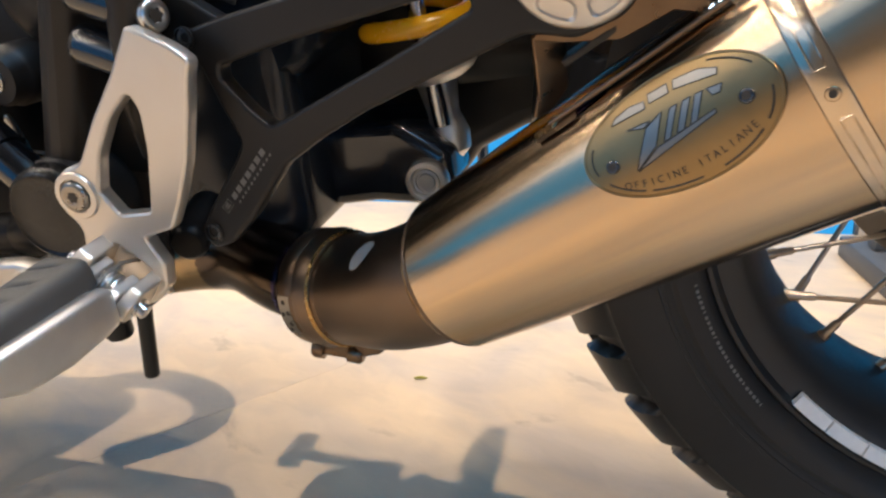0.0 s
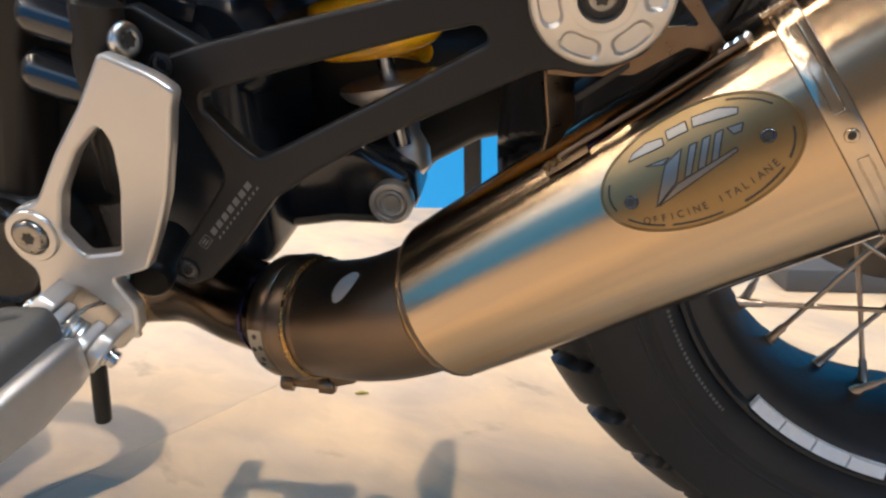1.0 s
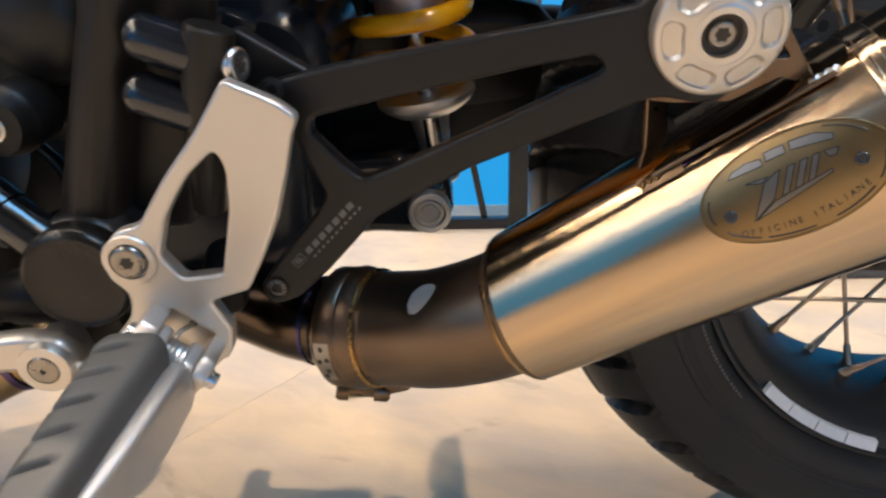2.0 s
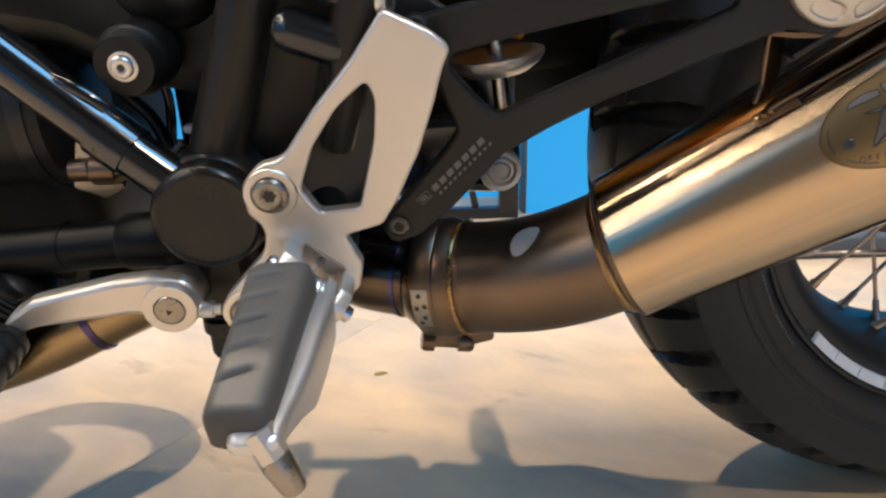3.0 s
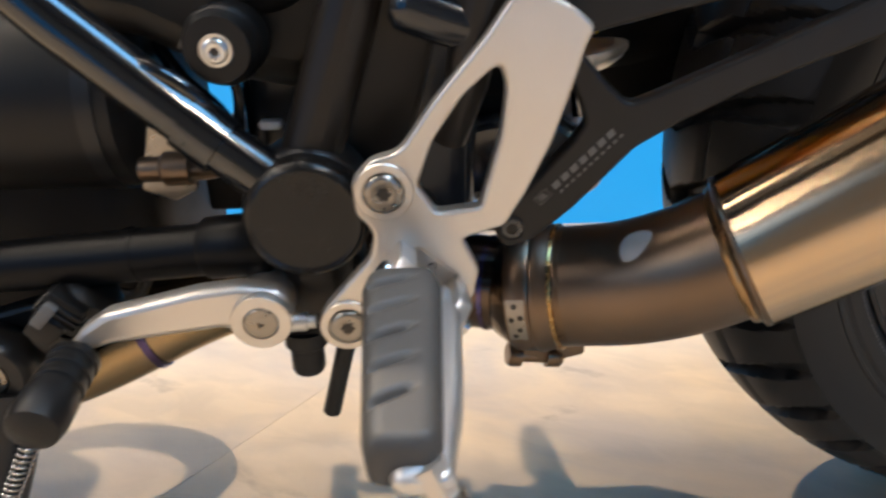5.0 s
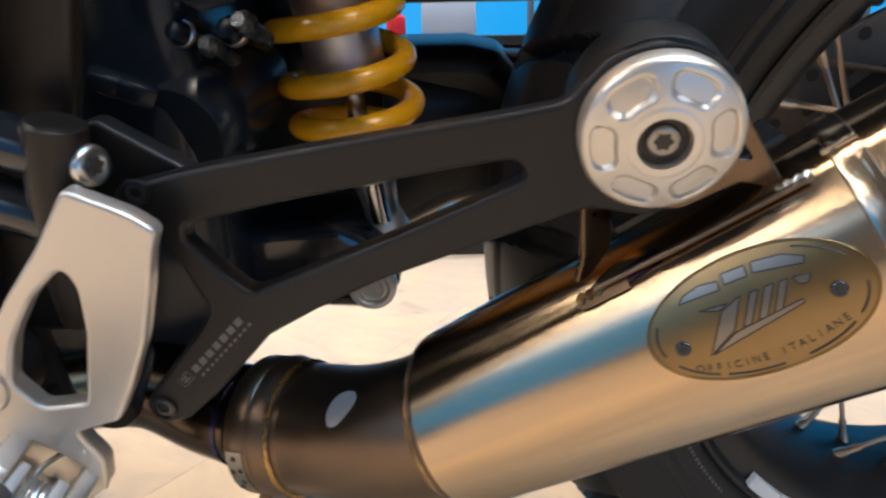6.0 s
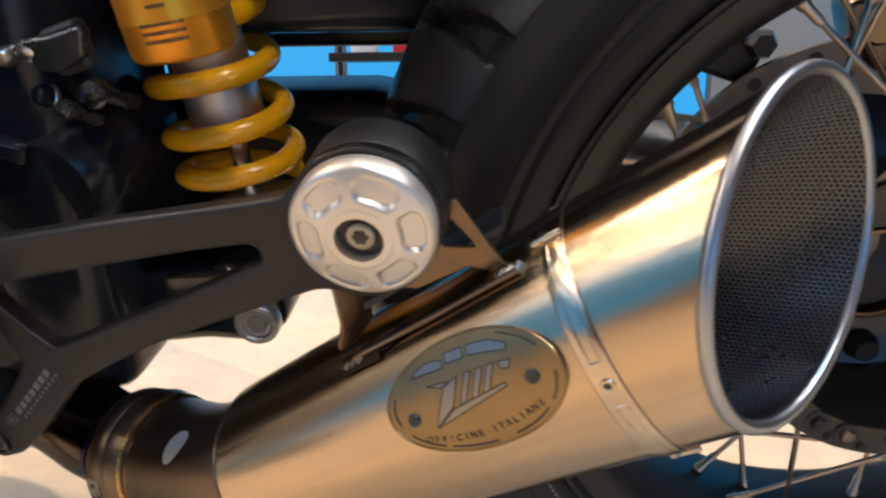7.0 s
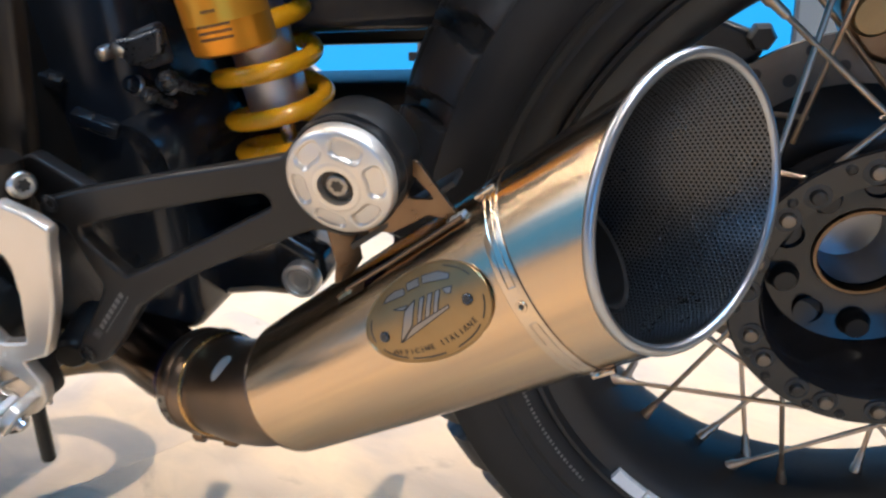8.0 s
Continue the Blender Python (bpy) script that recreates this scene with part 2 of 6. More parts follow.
def brushed_can():
    """Stainless sheet brushed lengthwise: fine streaks in its gloss and relief, laid by the can's own unwrapping."""
    m = principled("lengthwise_brushed_steel", (0.53, 0.390, 0.255), 0.20, 1.0, vary=0.05, scale=12, bump=0.0, bump_scale=300, rough_vary=0.03)
    nt = m.node_tree
    n, ln = nt.nodes, nt.links.new
    p = n["Principled BSDF"]
    uv, mp = n.new("ShaderNodeUVMap"), n.new("ShaderNodeMapping")
    mp.inputs["Scale"].default_value = (1.0, 0.012, 1)
    ln(uv.outputs[0], mp.inputs["Vector"])
    broad, hair = n.new("ShaderNodeTexNoise"), n.new("ShaderNodeTexNoise")
    broad.inputs["Scale"].default_value, broad.inputs["Detail"].default_value = 0.55, 6
    hair.inputs["Scale"].default_value, hair.inputs["Detail"].default_value = 5.0, 4
    ln(mp.outputs["Vector"], broad.inputs["Vector"])
    ln(mp.outputs["Vector"], hair.inputs["Vector"])
    mr = n.new("ShaderNodeMapRange")
    mr.inputs["From Min"].default_value, mr.inputs["From Max"].default_value = 0.3, 0.7
    mr.inputs["To Min"].default_value, mr.inputs["To Max"].default_value = 0.14, 0.22
    ln(broad.outputs["Fac"], mr.inputs["Value"])
    ln(mr.outputs["Result"], p.inputs["Roughness"])
    both = n.new("ShaderNodeMath")
    both.operation = "MULTIPLY_ADD"
    both.inputs[1].default_value = 0.35
    ln(hair.outputs["Fac"], both.inputs[0])
    ln(broad.outputs["Fac"], both.inputs[2])
    b = n.new("ShaderNodeBump")
    b.inputs["Strength"].default_value, b.inputs["Distance"].default_value = 0.05, 0.0004
    ln(both.outputs[0], b.inputs["Height"])
    ln(b.outputs["Normal"], p.inputs["Normal"])
    tan = n.new("ShaderNodeTangent")
    tan.direction_type = "UV_MAP"
    ln(tan.outputs[0], p.inputs["Tangent"])
    p.inputs["Anisotropic"].default_value, p.inputs["Anisotropic Rotation"].default_value = 0.85, 0.25
    return m


CANSTEEL = brushed_can()


def floor_material():
    """Pale tan stone-look boards: cloudy tan and grey, fine streaks along the board, a satin seal."""
    m = bpy.data.materials.new("tan_stone_look_floor")
    m.use_nodes = True
    nt = m.node_tree
    n, ln = nt.nodes, nt.links.new
    p = n["Principled BSDF"]
    tc = n.new("ShaderNodeTexCoord")
    mp = n.new("ShaderNodeMapping")
    mp.inputs["Rotation"].default_value = (0, 0, radians(20))
    mp.inputs["Scale"].default_value = (1.0, 1.7, 1)
    ln(tc.outputs["Object"], mp.inputs["Vector"])
    info = n.new("ShaderNodeObjectInfo")
    off = n.new("ShaderNodeVectorMath")
    off.operation = "ADD"
    sc = n.new("ShaderNodeVectorMath")
    sc.operation = "SCALE"
    ln(info.outputs["Random"], sc.inputs["Scale"])
    sc.inputs[0].default_value = (7, 5, 3)
    ln(mp.outputs["Vector"], off.inputs[0])
    ln(sc.outputs[0], off.inputs[1])
    cloud, streak, grain = n.new("ShaderNodeTexNoise"), n.new("ShaderNodeTexNoise"), n.new("ShaderNodeTexNoise")
    cloud.inputs["Scale"].default_value, cloud.inputs["Detail"].default_value, cloud.inputs["Distortion"].default_value = 3.2, 6, 1.2
    streak.inputs["Scale"].default_value, streak.inputs["Detail"].default_value, streak.inputs["Distortion"].default_value = 13, 8, 0.8
    grain.inputs["Scale"].default_value, grain.inputs["Detail"].default_value = 140, 4
    for t in (cloud, streak, grain):
        ln(off.outputs[0], t.inputs["Vector"])
    r1 = n.new("ShaderNodeValToRGB")
    r1.color_ramp.elements[0].position, r1.color_ramp.elements[0].color = 0.34, (0.46, 0.375, 0.290, 1)
    r1.color_ramp.elements[1].position, r1.color_ramp.elements[1].color = 0.64, (0.62, 0.470, 0.300, 1)
    ln(cloud.outputs["Fac"], r1.inputs["Fac"])
    r2 = n.new("ShaderNodeValToRGB")
    r2.color_ramp.elements[0].position, r2.color_ramp.elements[0].color = 0.40, (0.80, 0.80, 0.82, 1)
    r2.color_ramp.elements[1].position, r2.color_ramp.elements[1].color = 0.58, (1, 1, 1, 1)
    ln(streak.outputs["Fac"], r2.inputs["Fac"])
    mul = n.new("ShaderNodeMix")
    mul.data_type, mul.blend_type = "RGBA", "MULTIPLY"
    mul.inputs["Factor"].default_value = 0.48
    ln(r1.outputs[0], mul.inputs["A"])
    ln(r2.outputs[0], mul.inputs["B"])
    smudge, sr, worn = n.new("ShaderNodeTexNoise"), n.new("ShaderNodeMapRange"), n.new("ShaderNodeMix")
    smudge.inputs["Scale"].default_value, smudge.inputs["Detail"].default_value, smudge.inputs["Distortion"].default_value = 9, 5, 0.6
    ln(off.outputs[0], smudge.inputs["Vector"])
    sr.inputs["From Min"].default_value, sr.inputs["From Max"].default_value, sr.inputs["To Max"].default_value = 0.66, 0.74, 0.6
    ln(smudge.outputs["Fac"], sr.inputs["Value"])
    worn.data_type, worn.blend_type = "RGBA", "MULTIPLY"
    worn.inputs["B"].default_value = (0.55, 0.54, 0.54, 1)
    ln(sr.outputs["Result"], worn.inputs["Factor"])
    ln(mul.outputs["Result"], worn.inputs["A"])
    ln(worn.outputs["Result"], p.inputs["Base Color"])
    rr = n.new("ShaderNodeMapRange")
    rr.inputs["To Min"].default_value, rr.inputs["To Max"].default_value = 0.34, 0.55
    ln(streak.outputs["Fac"], rr.inputs["Value"])
    ln(rr.outputs["Result"], p.inputs["Roughness"])
    b = n.new("ShaderNodeBump")
    b.inputs["Strength"].default_value, b.inputs["Distance"].default_value = 0.15, 0.001
    ln(grain.outputs["Fac"], b.inputs["Height"])
    ln(b.outputs["Normal"], p.inputs["Normal"])
    return m


FLOORMAT = floor_material()


# ---- mesh helpers ----
def finish(bm, name, material, smooth=40):
    bmesh.ops.recalc_face_normals(bm, faces=bm.faces)
    me = bpy.data.meshes.new(name)
    bm.to_mesh(me)
    bm.free()
    me.materials.append(material)
    if smooth:
        me.shade_smooth()
        me.set_sharp_from_angle(angle=radians(smooth))
    return me


def part(name, bm, material, parent, label="", smooth=40):
    me = bm if isinstance(bm, bpy.types.Mesh) else finish(bm, name, material, smooth)
    if isinstance(bm, bpy.types.Mesh):
        me.materials.clear()
        me.materials.append(material)
    ob = new(name, me)
    ob.parent = parent
    return tagged(ob, label) if label else ob


def frame_of(axis):
    a = Vector(axis).normalized()
    u = a.orthogonal().normalized() if abs(a.z) > 0.95 else a.cross(Vector((0, 0, 1))).normalized()
    return a, u, a.cross(u)


def add_lathe(bm, profile, centre, axis, seg=32, wobble=None):
    """profile: (radius, distance along axis) rows. wobble(radius, distance, angle) may change the radius."""
    a, u, v = frame_of(axis)
    c = Vector(centre)
    rings = []
    for i, (r, d) in enumerate(profile):
        if r < 1e-6:
            rings.append([bm.verts.new(c + a * d)])
            continue
        ring = []
        for k in range(seg):
            t = 2 * math.pi * k / seg
            rr = wobble(i, r, t) if wobble else r
            ring.append(bm.verts.new(c + a * d + (u * math.cos(t) + v * math.sin(t)) * rr))
        rings.append(ring)
    for p, q in zip(rings, rings[1:]):
        for k in range(seg):
            k2 = (k + 1) % seg
            if len(p) == 1 and len(q) > 1:
                bm.faces.new((p[0], q[k], q[k2]))
            elif len(q) == 1 and len(p) > 1:
                bm.faces.new((p[k2], p[k], q[0]))
            elif len(p) > 1:
                bm.faces.new((p[k], p[k2], q[k2], q[k]))
    return bm


def lathe(profile, centre, axis, seg=32, wobble=None):
    return add_lathe(bmesh.new(), profile, centre, axis, seg, wobble)


def smooth_path(points, steps=8):
    """Catmull-Rom through rows of numbers."""
    P = [Vector(p) for p in points]
    P = [P[0] * 2 - P[1], *P, P[-1] * 2 - P[-2]]
    out = []
    for i in range(1, len(P) - 2):
        for k in range(steps):
            t = k / steps
            a, b, c, d = P[i - 1], P[i], P[i + 1], P[i + 2]
            out.append(0.5 * (2 * b + (c - a) * t + (2 * a - 5 * b + 4 * c - d) * t * t + (3 * b - a - 3 * c + d) * t ** 3))
    out.append(P[-2])
    return out


def add_tube(bm, path, radius, seg=16, cap=True, flat=1.0):
    """Sweep a circle along the path. radius: a number, or one for each point."""
    path = [Vector(p) for p in path]
    n = len(path)
    rs = radius if isinstance(radius, (list, tuple)) else [radius] * n
    t0 = (path[1] - path[0]).normalized()
    u = t0.orthogonal().normalized()
    rings = []
    for i, p in enumerate(path):
        t = (path[min(i + 1, n - 1)] - path[max(i - 1, 0)]).normalized()
        u = (u - t * u.dot(t)).normalized()
        v = t.cross(u)
        rings.append([bm.verts.new(p + (u * math.cos(2 * math.pi * k / seg) + v * flat * math.sin(2 * math.pi * k / seg)) * rs[i]) for k in range(seg)])
    for a, b in zip(rings, rings[1:]):
        for k in range(seg):
            bm.faces.new((a[k], a[(k + 1) % seg], b[(k + 1) % seg], b[k]))
    if cap:
        bm.faces.new(rings[0][::-1])
        bm.faces.new(rings[-1])
    return bm


def tube(path, radius, seg=16, cap=True, flat=1.0):
    return add_tube(bmesh.new(), path, radius, seg, cap, flat)


def loop_tube(path, radius, seg=8):
    """A closed ring swept along a closed path."""
    bm = bmesh.new()
    path = [Vector(p) for p in path]
    n = len(path)
    c = sum(path, Vector()) / n
    rings = []
    for i, p in enumerate(path):
        t = (path[(i + 1) % n] - path[i - 1]).normalized()
        u = (p - c)
        u = (u - t * u.dot(t)).normalized()
        v = t.cross(u)
        rings.append([bm.verts.new(p + (u * math.cos(2 * math.pi * k / seg) + v * math.sin(2 * math.pi * k / seg)) * radius) for k in range(seg)])
    for i in range(n):
        a, b = rings[i], rings[(i + 1) % n]
        for k in range(seg):
            bm.faces.new((a[k], a[(k + 1) % seg], b[(k + 1) % seg], b[k]))
    return bm


def fillet(points, default=0.003, steps=6):
    """Round each corner of a closed outline. Rows: x, z and, if given, the corner's radius."""
    out = []
    n = len(points)
    for i, row in enumerate(points):
        p = Vector(row[:2])
        r = row[2] if len(row) > 2 else default
        a, b = Vector(points[i - 1][:2]), Vector(points[(i + 1) % n][:2])
        da, db = (a - p), (b - p)
        la, lb = da.length, db.length
        da, db = da.normalized(), db.normalized()
        half = max(0.05, da.angle(db) / 2)
        cut = min(r / math.tan(half), la * 0.48, lb * 0.48)
        p0, p1 = p + da * cut, p + db * cut
        for k in range(steps + 1):
            t = k / steps
            out.append((p0 * (1 - t) ** 2 + p * 2 * t * (1 - t) + p1 * t * t))
    return out


def slab(name, outline, holes, thick, bevel, m):
    """A plate cut from an outline with holes, with rounded edges; its front face at local z = 0, going back to -thick; laid by m."""
    cu = bpy.data.curves.new(name, "CURVE")
    cu.dimensions, cu.fill_mode = "2D", "BOTH"
    cu.extrude, cu.bevel_depth, cu.bevel_resolution, cu.offset = max(1e-5, thick / 2 - bevel), bevel, 2, -bevel
    for ring in (outline, *holes):
        sp = cu.splines.new("POLY")
        sp.points.add(len(ring) - 1)
        for q, c in zip(sp.points, ring):
            q.co = (c[0], c[1], 0, 1)
        sp.use_cyclic_u = True
    ob = bpy.data.objects.new(name, cu)
    scene.collection.objects.link(ob)
    me = bpy.data.meshes.new_from_object(ob.evaluated_get(bpy.context.evaluated_depsgraph_get()))
    bpy.data.objects.remove(ob)
    bpy.data.curves.remove(cu)
    me.transform(m @ Matrix.Translation((0, 0, -thick / 2)))
    me.shade_smooth()
    me.set_sharp_from_angle(angle=radians(35))
    return me


def side_plane(y, slope=0.0):
    """Lays local x, y on the motorcycle's x, z at depth y; the front looks to -y. slope: change of y with x."""
    ax = Vector((1, slope, 0)).normalized()
    az = Vector((0, 0, 1))
    ay = ax.cross(az)
    k = math.sqrt(1 + slope * slope)
    return Matrix(((ax.x * k, 0, ay.x, 0), (ax.y * k, 0, ay.y, y), (0, 1, ay.z, 0), (0, 0, 0, 1)))


def add_box(bm, x0, x1, y0, y1, z0, z1, bevel=0.002, seg=2, m=None):
    r = bmesh.ops.create_cube(bm, size=1, matrix=Matrix.Translation(((x0 + x1) / 2, (y0 + y1) / 2, (z0 + z1) / 2)) @ Matrix.Diagonal((x1 - x0, y1 - y0, z1 - z0, 1)))
    vs = r["verts"]
    if bevel:
        es = {e for v in vs for e in v.link_edges}
        out = bmesh.ops.bevel(bm, geom=list(es), offset=bevel, segments=seg, affect="EDGES", profile=0.5)
        vs = list({v for f in out["faces"] for v in f.verts} | {v for v in vs if v.is_valid})
    if m is not None:
        bmesh.ops.transform(bm, matrix=m, verts=[v for v in vs if v.is_valid])
    return bm


def box(x0, x1, y0, y1, z0, z1, bevel=0.002, seg=2, m=None):
    return add_box(bmesh.new(), x0, x1, y0, y1, z0, z1, bevel, seg, m)


def star(r, depth, centre, axis):
    """The six-lobed socket of a screw."""
    def lobes(i, rad, t):
        return rad * (1 + 0.16 * math.cos(6 * t))
    return lathe([(r * 0.9, -depth), (r, 0.00015), (r * 0.7, 0.0002), (0, 0.0001)], centre, axis, 36, lobes)


def bolt(name, centre, axis, r, h, pit, material, parent, label=""):
    """A low pan-head screw with a dark six-lobed socket; axis points out of it."""
    prof = [(r * 0.96, -h * 0.25), (r, 0), (r, h * 0.45), (r * 0.97, h * 0.7), (r * 0.88, h * 0.92), (r * 0.74, h), (r * (pit + 0.10), h), (r * (pit + 0.02), h * 0.92), (0, h * 0.9)]
    ob = part(name, lathe(prof, centre, axis, 36), material, parent, label)
    part("socket", star(r * pit, 0.001, Vector(centre) + Vector(axis).normalized() * (h * 0.93), axis), ENGRAVE, parent)
    return ob


def washer(centre, axis, r, hole, h):
    return lathe([(hole, 0), (r * 0.97, 0), (r, h * 0.3), (r, h * 0.7), (r * 0.97, h), (hole, h), (hole, 0)], centre, axis, 32)


# ---- the room ----
def quad_box(name, x0, x1, y0, y1, z0, z1, material, bevel=0.0):
    return new(name, finish(box(x0, x1, y0, y1, z0, z1, bevel, 2), name, material, 0))


room = dict(kind="structure")
tagged(quad_box("wall_back", -4.6, 3.6, 1.62, 1.74, 0, 3.1, WALLPAINT), "grey painted showroom wall", "wall", **room)
tagged(quad_box("wall_front", -4.6, 3.6, -4.32, -4.2, 0, 3.1, WALLPAINT), "grey painted showroom wall", "wall", **room)
tagged(quad_box("wall_left", -4.72, -4.6, -4.32, 1.74, 0, 3.1, WALLPAINT), "grey painted showroom wall", "wall", **room)
tagged(quad_box("wall_right", 3.6, 3.72, -4.32, 1.74, 0, 3.1, WALLPAINT), "grey painted showroom wall", "wall", **room)
tagged(quad_box("ceiling", -4.6, 3.6, -4.2, 1.62, 3.0, 3.1, CEILPAINT), "grey painted showroom ceiling", "ceiling", **room)

floor = new("floor", finish(box(-4.6, 3.6, -4.2, 1.62, -0.06, -0.004, 0), "floor", SCREED, 0))
tagged(floor, "pale tan stone-look floor boards with fine joints", "floor", **room)


def light_panel(name, x0, x1, y, z0, z1, facing=-1, sheet=None):
    """A backlit panel in a slim dark frame."""
    ob = new(name)
    ob.location = (0, 0, 0)
    ya, yb = sorted((y, y - 0.05 * facing))
    part("sheet", box(x0 + 0.01, x1 - 0.01, ya, yb, z0, z1 - 0.012, 0), sheet or BLUE, ob, smooth=0)
    for a, b, c, d in ((x0, x0 + 0.008, z0, z1), (x1 - 0.008, x1, z0, z1), (x0 + 0.008, x1 - 0.008, z1 - 0.010, z1)):
        part("edge_strip", box(a, b, ya - 0.006, yb + 0.006, c, d, 0), DARKGREY, ob, smooth=0)
    return tagged(ob, "flat backlit blue advertising screen standing by the wall", "light box", "blue light boxes")


light_panel("light_box", -2.6, -0.668, 1.40, 0.0, 1.35)
light_panel("light_box", -0.656, 0.20, 1.40, 0.0, 1.35)
light_panel("light_box", -0.170, 0.222, 1.17, 0.0, 0.85)
light_panel("light_box", 0.70, 2.4, 1.40, 0.0, 1.35)
# the next two panels stand behind the camera, unseen, for blue reflections
corner = light_panel("light_box", -1.45, 1.45, 0.0, 0.0, 1.9, 1, PALEBLUE)
corner.matrix_world = pose(-3.575, -2.875, 0, 0, 0, -49.9)
light_panel("light_box", 0.3, 3.4, -4.16, 0.0, 1.5, 1, BLUEWALL)


def light_strip(x0, x1, y0, y1, tube=None, tone="white"):
    ob = new("ceiling_light", finish(box(x0, x1, y0, y1, 2.955, 2.995, 0.004), "ceiling_light", tube or WHITE, 0))
    return tagged(ob, f"long {tone} linear light on the ceiling", "ceiling light", "ceiling lights")


light_strip(-0.1, 1.2, -1.30, -0.34, BLUEWALL, "cool blue")
light_strip(-2.4, 1.8, 0.88, 1.02, BLUEWALL, "cool blue")
light_strip(-2.83, -2.77, -2.7, 2.1)
light_strip(-4.03, -3.97, -3.9, 0.1)
# glowing bodies of the two added fill strips, unseen overhead
light_strip(-2.7, 1.5, 0.45, 0.55, SOFTWHITE, "soft white fill")
light_strip(-2.7, 1.5, 0.00, 0.10, SOFTWHITE, "soft white fill")


def display_stand():
    """A low black steel frame on the floor in front of the blue panel."""
    ob = new("display_stand")
    for x0, x1, z0, z1 in ((-0.235, -0.19, 0.0, 0.47), (-0.45, -0.235, 0.0, 0.025), (-0.45, -0.41, 0.025, 0.47)):
        part("frame_bar", box(x0, x1, 1.115, 1.155, z0, z1, 0.002), SATIN, ob)
    m = Matrix.Translation((-0.33, 1.135, 0.2)) @ Euler((0, radians(-12), 0)).to_matrix().to_4x4()
    part("brace", box(-0.008, 0.008, -0.008, 0.008, -0.18, 0.22, 0.002, 2, m), SATIN, ob)
    return tagged(ob, "black steel frame standing in front of a blue panel", "display stand")


def plinth():
    ob = new("plinth")
    part("base", box(0.135, 1.5, 0.70, 0.98, 0.0, 0.04, 0.004), DARKGREY, ob)
    part("rail", box(0.16, 1.5, 0.86, 0.90, 0.04, 0.07, 0.004), DARKGREY, ob)
    return tagged(ob, "low dark grey plinth on the floor", "plinth")


display_stand()
plinth()

# ---- the motorcycle ----
MOTO = new("motorcycle")
MOTO.matrix_world = UP
tagged(MOTO, "black motorcycle leaning on its side stand, with a brushed steel exhaust", "motorcycle")


# -- muffler: a tapered oval can, cut slantwise at its rear --
MA, ML = Vector((-0.3452, -0.1423, -0.0281)), 0.2488
MD, MH, MW = Vector((0.8216, -0.1535, 0.5490)), Vector((-0.1704, -0.9852, -0.0205)), Vector((-0.5440, 0.0768, 0.8355))


def can(s, deg, off=0.0):
    """A point of the can: s along it, degrees round it from the outer side upwards, off its skin."""
    t = radians(deg)
    a, b = 0.0404 + 0.0138 * s, 0.0405 + 0.0045 * s
    return MA + MD * (s * ML) + MH * (math.cos(t) * (b + off)) + MW * (math.sin(t) * (a + off))


def direction(yaw, pitch):
    return Vector((math.cos(yaw) * math.cos(pitch), math.sin(yaw) * math.cos(pitch), math.sin(pitch)))


def cut_at(deg, point, normal):
    p, g = can(0, deg), can(1, deg) - can(0, deg)
    return (Vector(point) - p).dot(normal) / g.dot(normal)


MOUTH, MOUTH_N = Vector((-0.1408, -0.1805, 0.1085)), direction(-0.8199, 0.2211)
NECK_N = direction(-0.342, 0.5251)


def can_shell(s_of_front, s_of_rear, off, n=40, seg=96):
    bm = bmesh.new()
    uvl = bm.loops.layers.uv.new("UVMap")
    rows = []
    for i in range(n + 1):
        row = []
        for k in range(seg):
            d = 360 * k / seg
            s0, s1 = s_of_front(d), s_of_rear(d)
            s = s0 + (s1 - s0) * i / n
            row.append((bm.verts.new(can(s, d, off)), s))
        rows.append(row)
    for i in range(n):
        for k in range(seg):
            q = [(i, k), (i, (k + 1) % seg), (i + 1, (k + 1) % seg), (i + 1, k)]
            f = bm.faces.new([rows[a][b][0] for a, b in q])
            for loop, (a, b) in zip(f.loops, q):
                kk = b if not (b == 0 and k == seg - 1) else seg
                loop[uvl].uv = (kk / seg * 150, rows[a][b][1] * ML / 0.00185)
    return bm


def neck_s(d):
    return cut_at(d, MA, NECK_N)


def mouth_s(d):
    return cut_at(d, MOUTH, MOUTH_N)


MUFFLER = part("muffler", can_shell(lambda d: neck_s(d) + 0.012, mouth_s, 0), CANSTEEL, MOTO, "brushed steel tapered oval muffler")
# rounded front shoulder of the can
bm = bmesh.new()
seg = 96
prev = None
for i in range(7):
    t = i / 6 * math.pi / 2
    ring = []
    for k in range(seg):
        d = 360 * k / seg
        ring.append(bm.verts.new(can(neck_s(d) + 0.012 - 0.02 * math.sin(t), d, -0.006 * (1 - math.cos(t)))))
    if prev:
        for k in range(seg):
            bm.faces.new((prev[k], prev[(k + 1) % seg], ring[(k + 1) % seg], ring[k]))
    prev = ring
part("front_cap", bm, RAW, MUFFLER, "heat-browned front cap")
part("mouth_lip", loop_tube([can(mouth_s(360 * k / 96), 360 * k / 96, -0.0008) for k in range(96)], 0.0026, 12), LIP, MUFFLER, "rolled satin steel lip")
part("lining", can_shell(lambda d: 0.50, mouth_s, -0.0032, 30), LINING, MUFFLER, "perforated steel lining")
bm = bmesh.new()
bm.faces.new([bm.verts.new(can(0.56, 360 * k / 48, -0.003)) for k in range(48)])
part("baffle", bm, ENGRAVE, MUFFLER, smooth=0)
ax = MA + MD * (0.5 * ML) + MH * 0.004
